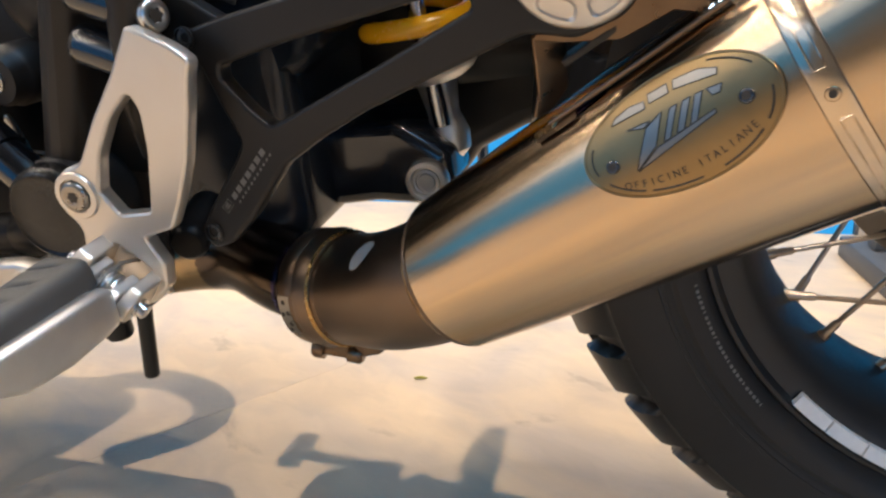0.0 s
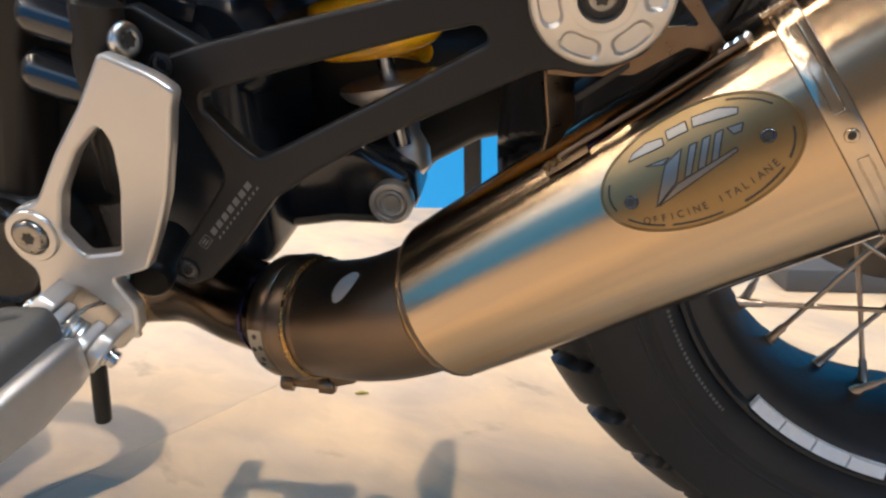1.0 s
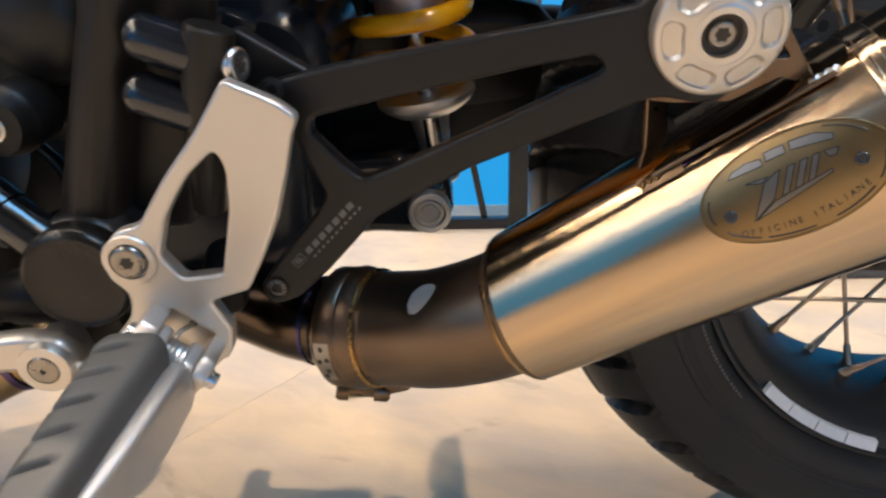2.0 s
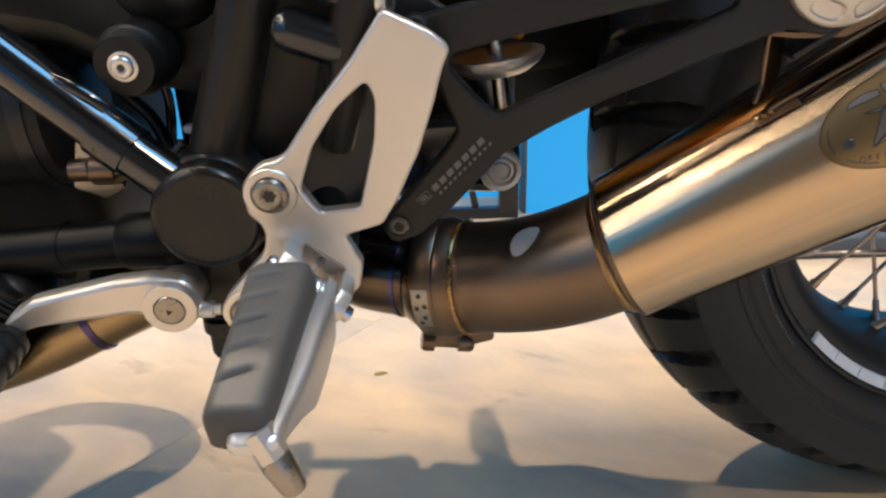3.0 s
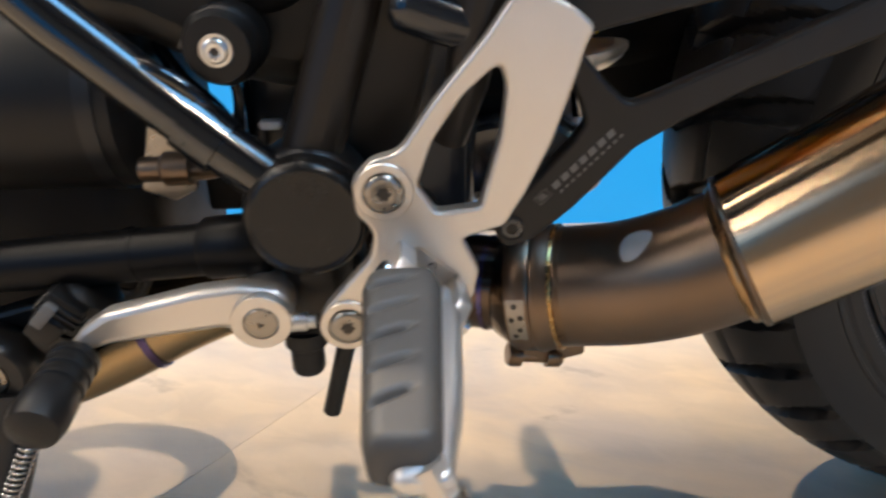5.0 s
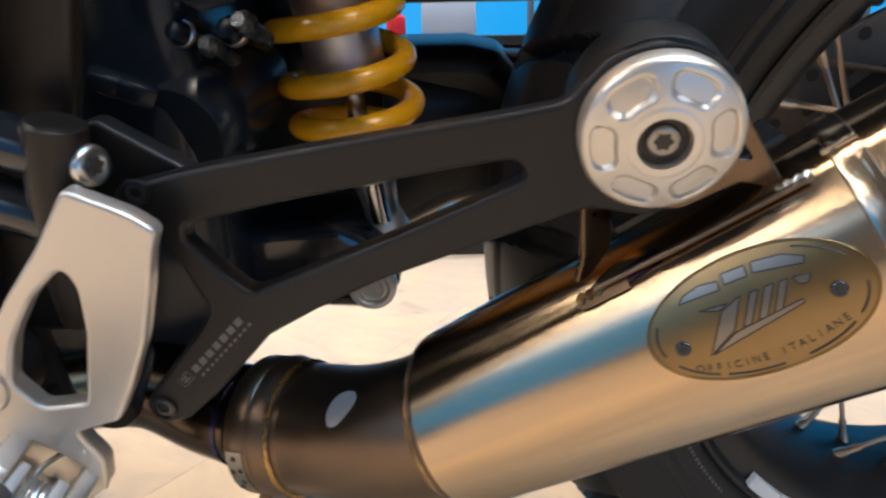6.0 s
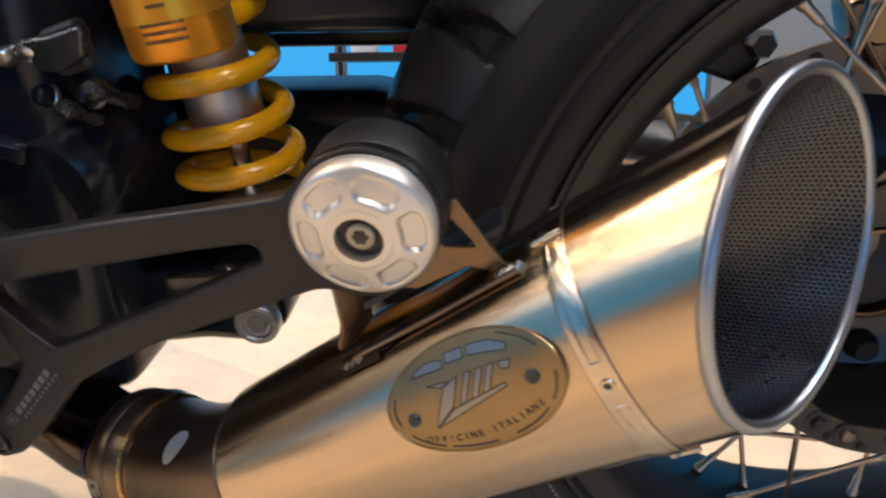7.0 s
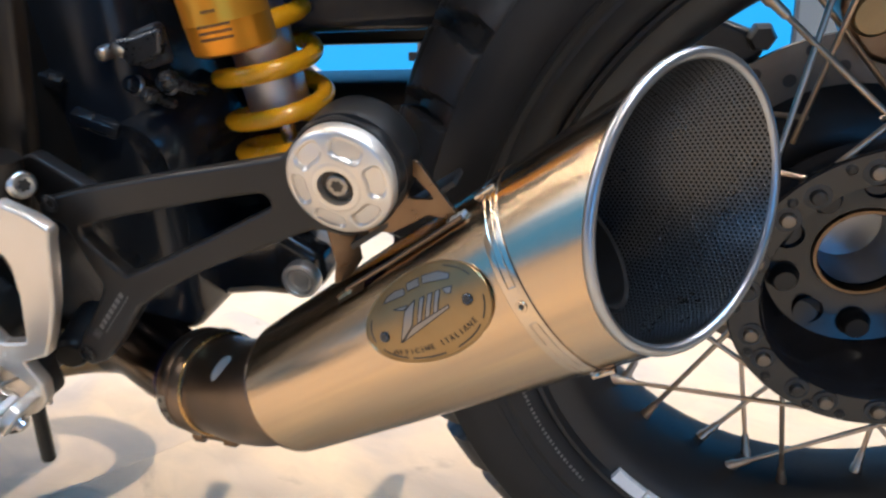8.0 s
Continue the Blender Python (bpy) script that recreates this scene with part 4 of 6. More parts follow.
def pocket_disc():
    """A silver disc with six kidney-shaped pockets and a raised centre ring."""
    bm = bmesh.new()
    a, u, v = frame_of(DN)
    R = 0.0249
    seg, rows = 144, 26
    grid = []
    for i in range(rows + 1):
        r = 0.0082 + (R - 0.0082) * i / rows
        ring = []
        for k in range(seg):
            t = 2 * math.pi * k / seg
            h = 0.0
            ang = ((t + radians(22)) % (math.pi / 3)) - math.pi / 6
            half = 0.30
            da = max(0, abs(ang) - (half - 0.0024 / r * 0.6)) * r
            dr = max(0, abs(r - 0.0178) - 0.0007)
            dist = math.hypot(da, dr)
            h -= 0.0017 * max(0, min(1, (0.0034 - dist) / 0.0009))
            if i == rows:
                h -= 0.0012
            elif i == rows - 1:
                h -= 0.0003
            h -= 0.0040 * max(0.0, (r - 0.0108) / (R - 0.0108)) ** 1.6
            if r < 0.0108:
                h += 0.0004
            ring.append(bm.verts.new(DC + a * h + (u * math.cos(t) + v * math.sin(t)) * r))
        grid.append(ring)
    back = [bm.verts.new(DC - a * 0.0125 + (u * math.cos(2 * math.pi * k / seg) + v * math.sin(2 * math.pi * k / seg)) * R) for k in range(seg)]
    inner = [bm.verts.new(DC - a * 0.0045 + (u * math.cos(2 * math.pi * k / seg) + v * math.sin(2 * math.pi * k / seg)) * 0.0078) for k in range(seg)]
    grid = [inner, *grid, back]
    for p, q in zip(grid, grid[1:]):
        for k in range(seg):
            bm.faces.new((p[k], p[(k + 1) % seg], q[(k + 1) % seg], q[k]))
    return bm


DISC = part("bush_disc", pocket_disc(), ALU, HPLATE, "silver machined disc with six pockets")
part("disc_washer", lathe([(0.0, -0.0034), (0.0078, -0.0034), (0.0079, -0.0040)], DC, DN, 32), ENGRAVE, DISC)
bolt("disc_bolt", DC - DN * 0.0036, DN, 0.0052, 0.0022, 0.5, BOLT, DISC, "steel star-socket bolt")

# -- silver footrest bracket with heel guard --
heel = fillet([(-0.4730, 0.1055, 0.005), (-0.4530, 0.0965, 0.03), (-0.4448, 0.0900, 0.004), (-0.4480, 0.0820, 0.02), (-0.4515, 0.0680, 0.03), (-0.4585, 0.0450, 0.05), (-0.4675, 0.0250, 0.03), (-0.4755, 0.0105, 0.005), (-0.4935, 0.0050, 0.0025), (-0.4860, -0.0100, 0.006), (-0.4880, -0.0230, 0.006), (-0.4990, -0.0330, 0.006),
               (-0.5180, -0.0370, 0.01), (-0.5310, -0.0430, 0.01), (-0.5420, -0.0465, 0.010), (-0.5545, -0.0400, 0.010), (-0.5530, -0.0270, 0.010), (-0.5320, -0.0030, 0.012), (-0.5295, 0.0090, 0.010), (-0.5370, 0.0170, 0.008), (-0.5385, 0.0310, 0.010), (-0.5300, 0.0400, 0.010), (-0.5190, 0.0430, 0.012), (-0.5040, 0.0645, 0.05), (-0.4870, 0.0850, 0.05), (-0.4760, 0.1010, 0.02)], 0.004, 8)
heel_hole = fillet([(-0.4805, 0.0770, 0.0035), (-0.4770, 0.0690, 0.02), (-0.4785, 0.0500, 0.04), (-0.4860, 0.0190, 0.003), (-0.5040, 0.0170, 0.004), (-0.5120, 0.0290, 0.004), (-0.5060, 0.0470, 0.03), (-0.4940, 0.0650, 0.03)], 0.003, 6)


pocket = fillet([(-0.5120, 0.0012), (-0.4948, -0.0130), (-0.5076, -0.0284), (-0.5248, -0.0142)], 0.0012, 4)
FOOTREST = part("footrest_bracket", slab("footrest_bracket", heel, [heel_hole, pocket], 0.0085, 0.0016, side_plane(-0.1885)), ALU, MOTO, "silver anodised footrest bracket with pierced heel guard")
OUT = Vector((0, -1, 0))
for x, z in ((-0.5255, 0.0270), (-0.5430, -0.0345)):
    part("bracket_boss", lathe([(0.0122, 0.006), (0.0122, -0.0008), (0.0116, -0.0016), (0.0088, -0.0018), (0.0086, -0.0002)], (x, -0.1885, z), (0, 1, 0), 40), ALU, FOOTREST)
    bolt("bracket_bolt", (x, -0.1885, z), OUT, 0.0080, 0.0036, 0.34, BOLT, FOOTREST, "steel star-socket bolt")

# clevis with an inclined hinge pin and its return spring
HC, HA = Vector((-0.5096, -0.2025, -0.0159)), Vector((0.77, 0, -0.64)).normalized()
HO = Vector((0, -1, 0))
HB = HA.cross(HO)


def hinge(along, out, side):
    """A point by the hinge: along the pin, outwards and across."""
    return HC + HA * along + HO * out + HB * side


def ear_plate(name, along, thick, back, reach, top):
    """A plate across the hinge, square behind and rounded round the pin."""
    lay = Matrix((HO, HB, HA)).transposed().to_4x4()
    lay.translation = HC + HA * (along + thick / 2)
    rim = fillet([(back, -top, 0.001), (reach - 0.0070, -top, 0.004), (reach, -top * 0.42, 0.006), (reach, top * 0.70, 0.006), (reach - 0.0110, top, 0.006), (back, top, 0.002)], 0.002, 8)
    return slab(name, rim, [], thick, 0.0011, lay)


part("pocket_floor", box(-0.5270, -0.4920, -0.1835, -0.1800, -0.0300, 0.0030, 0.0008), ALU, FOOTREST)
part("clevis", ear_plate("clevis", -0.0168, 0.0088, -0.0205, 0.0085, 0.0105), ALU, FOOTREST, "silver footrest clevis ear")
part("clevis", ear_plate("clevis", 0.0130, 0.0072, -0.0205, 0.0090, 0.0105), ALU, FOOTREST, "silver footrest clevis ear")
part("peg_lug", ear_plate("peg_lug", -0.0093, 0.0052, -0.0085, 0.0140, 0.0074), CASTALU, FOOTREST)
part("peg_lug", ear_plate("peg_lug", 0.0062, 0.0056, -0.0085, 0.0140, 0.0074), CASTALU, FOOTREST)
part("pivot_pin", lathe([(0, -0.0240), (0.0044, -0.0240), (0.0052, -0.0230), (0.0052, -0.0212), (0.0034, -0.0212), (0.0034, 0.0166), (0.0052, 0.0166), (0.0052, 0.0180), (0.0040, 0.0184), (0.0040, 0.0214), (0.0030, 0.0220), (0, 0.0220)], HC, HA, 24), CHROME, FOOTREST, "steel pivot pin")
hel = [hinge(-0.0062 + 0.0090 * i / 110, 0.0068 * math.cos(i * 0.228), 0.0068 * math.sin(i * 0.228)) for i in range(111)]
part("return_spring", tube([hinge(-0.0010, -0.0185, -0.0072), hinge(-0.0040, -0.0100, -0.0074), *hel, hinge(0.0030, 0.0090, -0.0040)], 0.00115, 8), SILVER, FOOTREST, "bright steel return spring")
part("spring_eye", lathe([(0, 0.0006), (0.0016, 0.0006), (0.0018, 0)], hinge(-0.0010, -0.0190, -0.0072), OUT, 12), ENGRAVE, FOOTREST)


def rounded_bar(rows, n=20):
    """A bar with a rounded-rectangle section. Rows: y, x0, x1, z0, z1, corner."""
    bm = bmesh.new()
    rings = []
    for y, x0, x1, z0, z1, c in rows:
        ring = []
        for cx, cz, a0 in ((x1 - c, z1 - c, 0), (x0 + c, z1 - c, 90), (x0 + c, z0 + c, 180), (x1 - c, z0 + c, 270)):
            for k in range(6):
                t = radians(a0 + 18 * k)
                ring.append(bm.verts.new((cx + c * math.cos(t), y, cz + c * math.sin(t))))
        rings.append(ring)
    m = len(rings[0])
    for p, q in zip(rings, rings[1:]):
        for k in range(m):
            bm.faces.new((p[k], p[(k + 1) % m], q[(k + 1) % m], q[k]))
    bm.faces.new(rings[0])
    bm.faces.new(rings[-1][::-1])
    return bm


PEG = part("footpeg", rounded_bar([(-0.2120, -0.5200, -0.5000, -0.0290, -0.0110, 0.003), (-0.2150, -0.5220, -0.4980, -0.0305, -0.0095, 0.004), (-0.222, -0.5245, -0.4972, -0.0310, -0.0075, 0.004), (-0.245, -0.5245, -0.4990, -0.0330, -0.0075, 0.004), (-0.268, -0.5245, -0.5010, -0.0310, -0.0075, 0.004), (-0.283, -0.5245, -0.5035, -0.0235, -0.0080, 0.004), (-0.294, -0.5245, -0.5055, -0.0200, -0.0080, 0.004), (-0.3045, -0.5250, -0.5070, -0.0165, -0.0075, 0.004), (-0.3075, -0.5240, -0.5075, -0.0150, -0.0085, 0.003), (-0.3090, -0.5215, -0.5095, -0.0140, -0.0100, 0.0018)]), CASTALU, FOOTREST, "cast aluminium footpeg")


def peg_rubber():
    """The ribbed pad: its top carries slanting grooves."""
    rows, n = [], 110
    bm = bmesh.new()
    rings = []
    for i in range(n + 1):
        f = i / n
        y = -0.2115 - 0.0935 * f
        w0, w1 = -0.5345 + 0.0020 * f, -0.5040 - 0.0062 * f
        top = 0.0060 - 0.0045 * f
        tip = max(0.0, 1 - (1 - f) * 0.0935 / 0.007)
        turn = 1 - math.sqrt(1 - tip * tip)
        w0, w1 = w0 + 0.003 * turn, w1 - 0.0035 * turn
        start = max(0.0, 1 - f * 0.0935 / 0.010)
        w0, w1 = w0 + 0.0075 * (1 - math.sqrt(1 - start * start)), w1 - 0.0045 * (1 - math.sqrt(1 - start * start))
        e = min(f, 1 - f) * 0.0935
        rnd = 0.004 * (1 - math.sqrt(max(0, 1 - (1 - min(1, e / 0.004)) ** 2)))
        ring = []
        for k in range(15):
            g = k / 14
            x = w0 + (w1 - w0) * g
            edge = min(g, 1 - g) * (w1 - w0)
            drop = 0.006 * (1 - math.sqrt(max(0, 1 - (1 - min(1, edge / 0.006)) ** 2)))
            groove = 0.0
            for q in range(5):
                yc = -0.2215 - 0.0158 * q + (g - 0.5) * 0.012
                if 0.04 < g < 0.68:
                    groove = max(groove, 0.0036 * max(0, 1 - abs(y - yc) / 0.0023) * min(1, (g - 0.04) * 8, (0.68 - g) * 6))
            ring.append(bm.verts.new((x, y, top - drop - groove - rnd)))
        ring.append(bm.verts.new((w1, y, -0.0085)))
        ring.append(bm.verts.new((w0 + 0.006, y, -0.0150)))
        ring.append(bm.verts.new((w0 + 0.001, y, -0.0135)))
        rings.append(ring)
    m = len(rings[0])
    for p, q in zip(rings, rings[1:]):
        for k in range(m):
            bm.faces.new((p[k], p[(k + 1) % m], q[(k + 1) % m], q[k]))
    bm.faces.new(rings[0])
    bm.faces.new(rings[-1][::-1])
    return bm


part("pad", peg_rubber(), RUBBER, PEG, "ribbed dark grey rubber pad")
FD = Vector((0.46, -0.22, -0.86))
part("feeler_base", lathe([(0, -0.002), (0.0058, -0.002), (0.0060, 0.002), (0.0055, 0.009), (0.0044, 0.0105), (0, 0.0105)], (-0.5145, -0.3035, -0.0100), FD, 8), ALU, PEG, "bright faceted feeler base", 20)
part("feeler", lathe([(0, 0.009), (0.0056, 0.009), (0.0056, 0.012), (0.0048, 0.021), (0.0038, 0.0235), (0.0016, 0.0245), (0, 0.0247)], (-0.5145, -0.3035, -0.0100), FD, 20), BOLT, PEG, "blunt grey feeler tip")

part("frame_lug", lathe([(0, -0.004), (0.0085, -0.004), (0.0105, -0.002), (0.0112, 0.002), (0.0112, 0.020), (0.0122, 0.022), (0.0122, 0.040), (0, 0.040)], (-0.5010, -0.1480, -0.0165), (-0.25, 1, 0.1), 32), LOWTUBE, MOTO, "glossy black tube end")

# drain hose and rubber stop below the bracket
part("drain_hose", tube([(-0.5360, -0.150, -0.020), (-0.5440, -0.1480, -0.055), (-0.5585, -0.1443, -0.1165)], 0.0048, 16), PLASTIC, MOTO, "black rubber hose")
part("rubber_stop", lathe([(0, 0.010), (0.011, 0.010), (0.011, 0.002), (0.0085, 0), (0.0085, -0.013), (0.0075, -0.015), (0, -0.015)], (-0.5675, -0.150, -0.0690), (0, 0, 1), 28), PLASTIC, MOTO, "black rubber stop")

part("stop_bracket", box(-0.578, -0.536, -0.158, -0.126, -0.062, -0.015, 0.005), DARK, MOTO, "black bracket behind the footrest")

# -- gear lever --
lever = fillet([(-0.5700, -0.0200, 0.010), (-0.5900, -0.0172, 0.006), (-0.6080, -0.0192, 0.02), (-0.6480, -0.0286, 0.012), (-0.6585, -0.0355, 0.006), (-0.6660, -0.0440, 0.004), (-0.6585, -0.0468, 0.004), (-0.6470, -0.0432, 0.02), (-0.5960, -0.0370, 0.01), (-0.5880, -0.0440, 0.008), (-0.5700, -0.0440, 0.010), (-0.5670, -0.0330, 0.006)], 0.004, 8)
LEVER = part("gear_lever", slab("gear_lever", lever, [], 0.012, 0.003, side_plane(-0.1840, 0.0)), ALU, MOTO, "silver aluminium gear lever")
part("lever_boss", lathe([(0.0128, 0.026), (0.0132, 0.0), (0.0128, -0.0012), (0.0078, -0.0016), (0.0075, 0.0)], (-0.5805, -0.1870, -0.0325), (0, 1, 0), 40), ALU, LEVER)
part("lever_screw", lathe([(0.0074, 0), (0.0074, 0.0012), (0.0068, 0.0018), (0.0014, 0.0022), (0.0011, 0.0008), (0, 0.0008)], (-0.5805, -0.1872, -0.0325), OUT, 32), BOLT, LEVER, "plated centre screw")
part("clamp_screw", lathe([(0, -0.002), (0.0042, -0.002), (0.0042, 0.006), (0.003, 0.0065), (0.003, 0.010), (0, 0.010)], (-0.5680, -0.180, -0.0375), (1, 0, 0), 18), CASTALU, LEVER)


def toe_profile():
    rows = [(0.0, -0.002), (0.0075, -0.002), (0.0090, 0.0)]
    for k in range(3):
        rows += [(0.0106, 0.002 + k * 0.0075), (0.0108, 0.0060 + k * 0.0075), (0.0097, 0.0066 + k * 0.0075), (0.0097, 0.0076 + k * 0.0075)]
    rows += [(0.0112, 0.0262), (0.0115, 0.038), (0.0103, 0.0440), (0.0056, 0.0462), (0, 0.0466)]
    return rows


part("toe_rubber", lathe(toe_profile(), (-0.6630, -0.1830, -0.0490), (-0.02, -1.0, -0.10), 28), PLASTIC, LEVER, "ribbed black toe rubber")

# -- side stand --
STAND = part("side_stand", tube(smooth_path([(-0.722, -0.146, -0.090), (-0.730, -0.158, -0.130), (-0.752, -0.180, -0.190), (-0.785, -0.218, -0.262), (-0.801, -0.236, -0.2775)], 6), [0.0175] * 10 + [0.0168 - 0.0002 * k for k in range(15)], 20, True, 0.85), SATIN, MOTO, "black side stand folded out")
part("stand_head", lathe([(0, 0.014), (0.019, 0.014), (0.0205, 0.011), (0.0205, -0.004), (0.018, -0.007), (0.012, -0.0078), (0.0112, -0.004)], (-0.7255, -0.147, -0.0790), (0, 1, 0), 40), SATIN, STAND)
part("stand_lug", slab("stand_lug", fillet([(-0.70, -0.05), (-0.742, -0.062), (-0.748, -0.095), (-0.735, -0.120), (-0.708, -0.118), (-0.695, -0.085)], 0.01), [], 0.012, 0.003, side_plane(-0.128)), SATIN, STAND)
part("stand_bolt", lathe([(0.0105, 0.002), (0.0105, -0.001), (0.0090, -0.0016), (0.0078, -0.0016), (0.0078, -0.0060), (0.0060, -0.0078), (0.0036, -0.0080), (0.0030, -0.0066), (0, -0.0066)], (-0.7255, -0.1535, -0.0790), (0, 1, 0), 18), BOLT, STAND, "plated pivot nut")
part("stand_foot", box(-0.030, 0.022, -0.022, 0.022, -0.004, 0.004, 0.0025, 2, Matrix.Translation((-0.806, -0.240, -0.2763)) @ Euler((radians(-11.65), 0, 0)).to_matrix().to_4x4()), SATIN, STAND)
sa, sb = Vector((-0.7085, -0.160, -0.112)), Vector((-0.7620, -0.200, -0.222))
a, u, v = frame_of(sb - sa)
turns = 40
hel = [sa + (sb - sa) * (k / (turns * 10)) + (u * math.cos(k * 0.6283) + v * math.sin(k * 0.6283)) * 0.0047 for k in range(turns * 10 + 1)]
part("stand_spring", tube(hel, 0.0009, 6), CHROME, STAND, "bright coil spring")
s0, s1 = Vector((-0.6886, -0.145, -0.0592)), Vector((-0.6662, -0.145, -0.0357))
sl = (s1 - s0).length
part("switch", lathe([(0, -0.004), (0.013, -0.004), (0.0150, 0.0), (0.0150, sl * 0.30), (0.0130, sl * 0.33), (0.0130, sl * 0.40), (0.0158, sl * 0.43), (0.0158, sl * 0.62), (0.0128, sl * 0.66), (0.0128, sl * 0.74), (0.0142, sl * 0.78), (0.0142, sl), (0.010, sl + 0.003), (0, sl + 0.003)], s0, s1 - s0, 28), PLASTIC, STAND, "ribbed black stand switch")
q0, q1 = Vector((-0.6916, -0.156, -0.0534)), Vector((-0.6678, -0.156, -0.0296))
ql = (q1 - q0).length
qm = Matrix.Translation(q0) @ (q1 - q0).to_track_quat("Z", "Y").to_matrix().to_4x4()
part("switch_block", box(-0.011, 0.011, -0.007, 0.007, ql * 0.10, ql * 0.52, 0.002, 2, qm), PLASTIC, STAND)
part("switch_plug", box(-0.008, 0.008, -0.009, 0.009, ql * 0.46, ql * 0.86, 0.0015, 2, qm), PLASTIC, STAND)
for k in range(3):
    part("plug_rib", box(-0.0095, 0.0095, -0.0102, 0.0102, ql * (0.50 + 0.11 * k), ql * (0.54 + 0.11 * k), 0.0006, 1, qm), SATIN, STAND)
part("plug_clip", box(-0.0026, 0.0026, -0.003, 0.003, -0.007, 0.007, 0.001, 2, Matrix.Translation((-0.6817, -0.166, -0.0372)) @ (q1 - q0).to_track_quat("Z", "Y").to_matrix().to_4x4()), PRINT, STAND, "pale grey plug clip")
part("switch_tab", box(-0.003, 0.003, -0.004, 0.004, -0.008, 0.008, 0.001, 2, Matrix.Translation((-0.690, -0.147, -0.048)) @ Euler((0, radians(60), 0)).to_matrix().to_4x4()), DARKGREY, STAND)

# -- frame --
col = fillet([(-0.5200, 0.200, 0.01), (-0.5280, 0.170, 0.05), (-0.5380, 0.128, 0.05), (-0.5720, 0.030, 0.02), (-0.5780, -0.050, 0.015), (-0.5380, -0.055, 0.015), (-0.5435, 0.030, 0.03), (-0.5135, 0.128, 0.05), (-0.5020, 0.170, 0.05), (-0.4940, 0.200, 0.01)], 0.005, 6)
FRAME = part("frame", slab("frame", col, [], 0.056, 0.0105, side_plane(-0.1650)), COLUMN, MOTO, "satin black frame upright")
web = fillet([(-0.5035, 0.200), (-0.5240, 0.128), (-0.5500, 0.020), (-0.5150, 0.020), (-0.5020, 0.075), (-0.4960, 0.100), (-0.4870, 0.128), (-0.4690, 0.200)], 0.006)
part("frame_web", slab("frame_web", web, [], 0.012, 0.003, side_plane(-0.1400)), COLUMN, FRAME)
part("pivot_cap", lathe([(0.0262, 0.022), (0.0267, 0.006), (0.0262, 0.003), (0.0250, 0.0010), (0.0232, 0), (0.0218, 0.0006), (0.0205, 0.0010), (0.012, 0.0004), (0, 0.0002)], (-0.5590, -0.1790, 0.0100), (0, 1, 0), 56), CAPPLASTIC, FRAME, "round black plastic pivot cap")
part("pivot_ring", lathe([(0.0285, 0.040), (0.0285, 0.014), (0.0270, 0.012), (0.0255, 0.012)], (-0.5590, -0.1790, 0.0100), (0, 1, 0), 48), SATIN, FRAME)
DIAG = [(-0.780, -0.118, 0.200), (-0.655, -0.148, 0.088), (-0.5945, -0.162, 0.0405), (-0.572, -0.166, 0.0230)]
part("diagonal_tube", tube(DIAG, [0.0118, 0.0118, 0.0114, 0.0114], 28), TUBEPAINT, FRAME, "gloss black frame tube")
part("tube_collar", tube([(-0.606, -0.1595, 0.0495), (-0.592, -0.1626, 0.0385)], 0.0128, 28), TUBEPAINT, FRAME)
part("brake_line", tube(smooth_path([(-0.6300, -0.1520, 0.0740), (-0.6190, -0.1590, 0.0715), (-0.6055, -0.1610, 0.0640), (-0.5945, -0.1610, 0.0525), (-0.5915, -0.1610, 0.0455)], 6), 0.0034, 12), TUBEPAINT, FRAME)
for x, y, z in ((-0.6050, -0.1705, 0.0445), (-0.6015, -0.1690, 0.0505), (-0.5945, -0.1645, 0.0505)):
    part("weld_knot", lathe([(0, -0.002), (0.0024, -0.0015), (0.0028, 0), (0.0018, 0.0016), (0, 0.0020)], (x, y, z), (0.3, -0.8, 0.5), 14), TUBEPAINT, FRAME)
part("lower_tube", tube(smooth_path([(-0.85, -0.120, -0.045), (-0.748, -0.134, -0.030), (-0.640, -0.146, -0.018), (-0.575, -0.155, -0.009)], 5), 0.0125, 28), LOWTUBE, FRAME, "satin black lower frame tube")
part("lower_collar", tube([(-0.6090, -0.150, -0.0135), (-0.6070, -0.1503, -0.0133), (-0.580, -0.1542, -0.0097), (-0.578, -0.1545, -0.0095)], [0.0138, 0.0148, 0.0148, 0.0138], 28), LOWTUBE, FRAME)
part("tube_joint", tube([(-0.6432, -0.1455, -0.0184), (-0.6405, -0.1459, -0.0180)], 0.0129, 28), LOWTUBE, FRAME)
# rubber mount with a bright bolt
c = Vector((-0.5920, -0.1510, 0.0768))
part("mount_bush", lathe([(0.0170, 0.030), (0.0170, 0.010), (0.0160, 0.008), (0.0152, 0.007), (0.0150, 0.002), (0.0138, 0.0), (0.0134, -0.0018), (0.0060, -0.0022), (0.005, 0)], c, (0, 1, 0), 44), PLASTIC, FRAME, "black rubber mount")
part("mount_washer", washer(c - Vector((0, 0.0020, 0)), OUT, 0.0069, 0.0042, 0.0012), SILVER, FRAME)
bolt("mount_bolt", c - Vector((0, 0.0028, 0)), OUT, 0.0053, 0.0032, 0.34, SILVER, FRAME, "bright star-socket bolt")
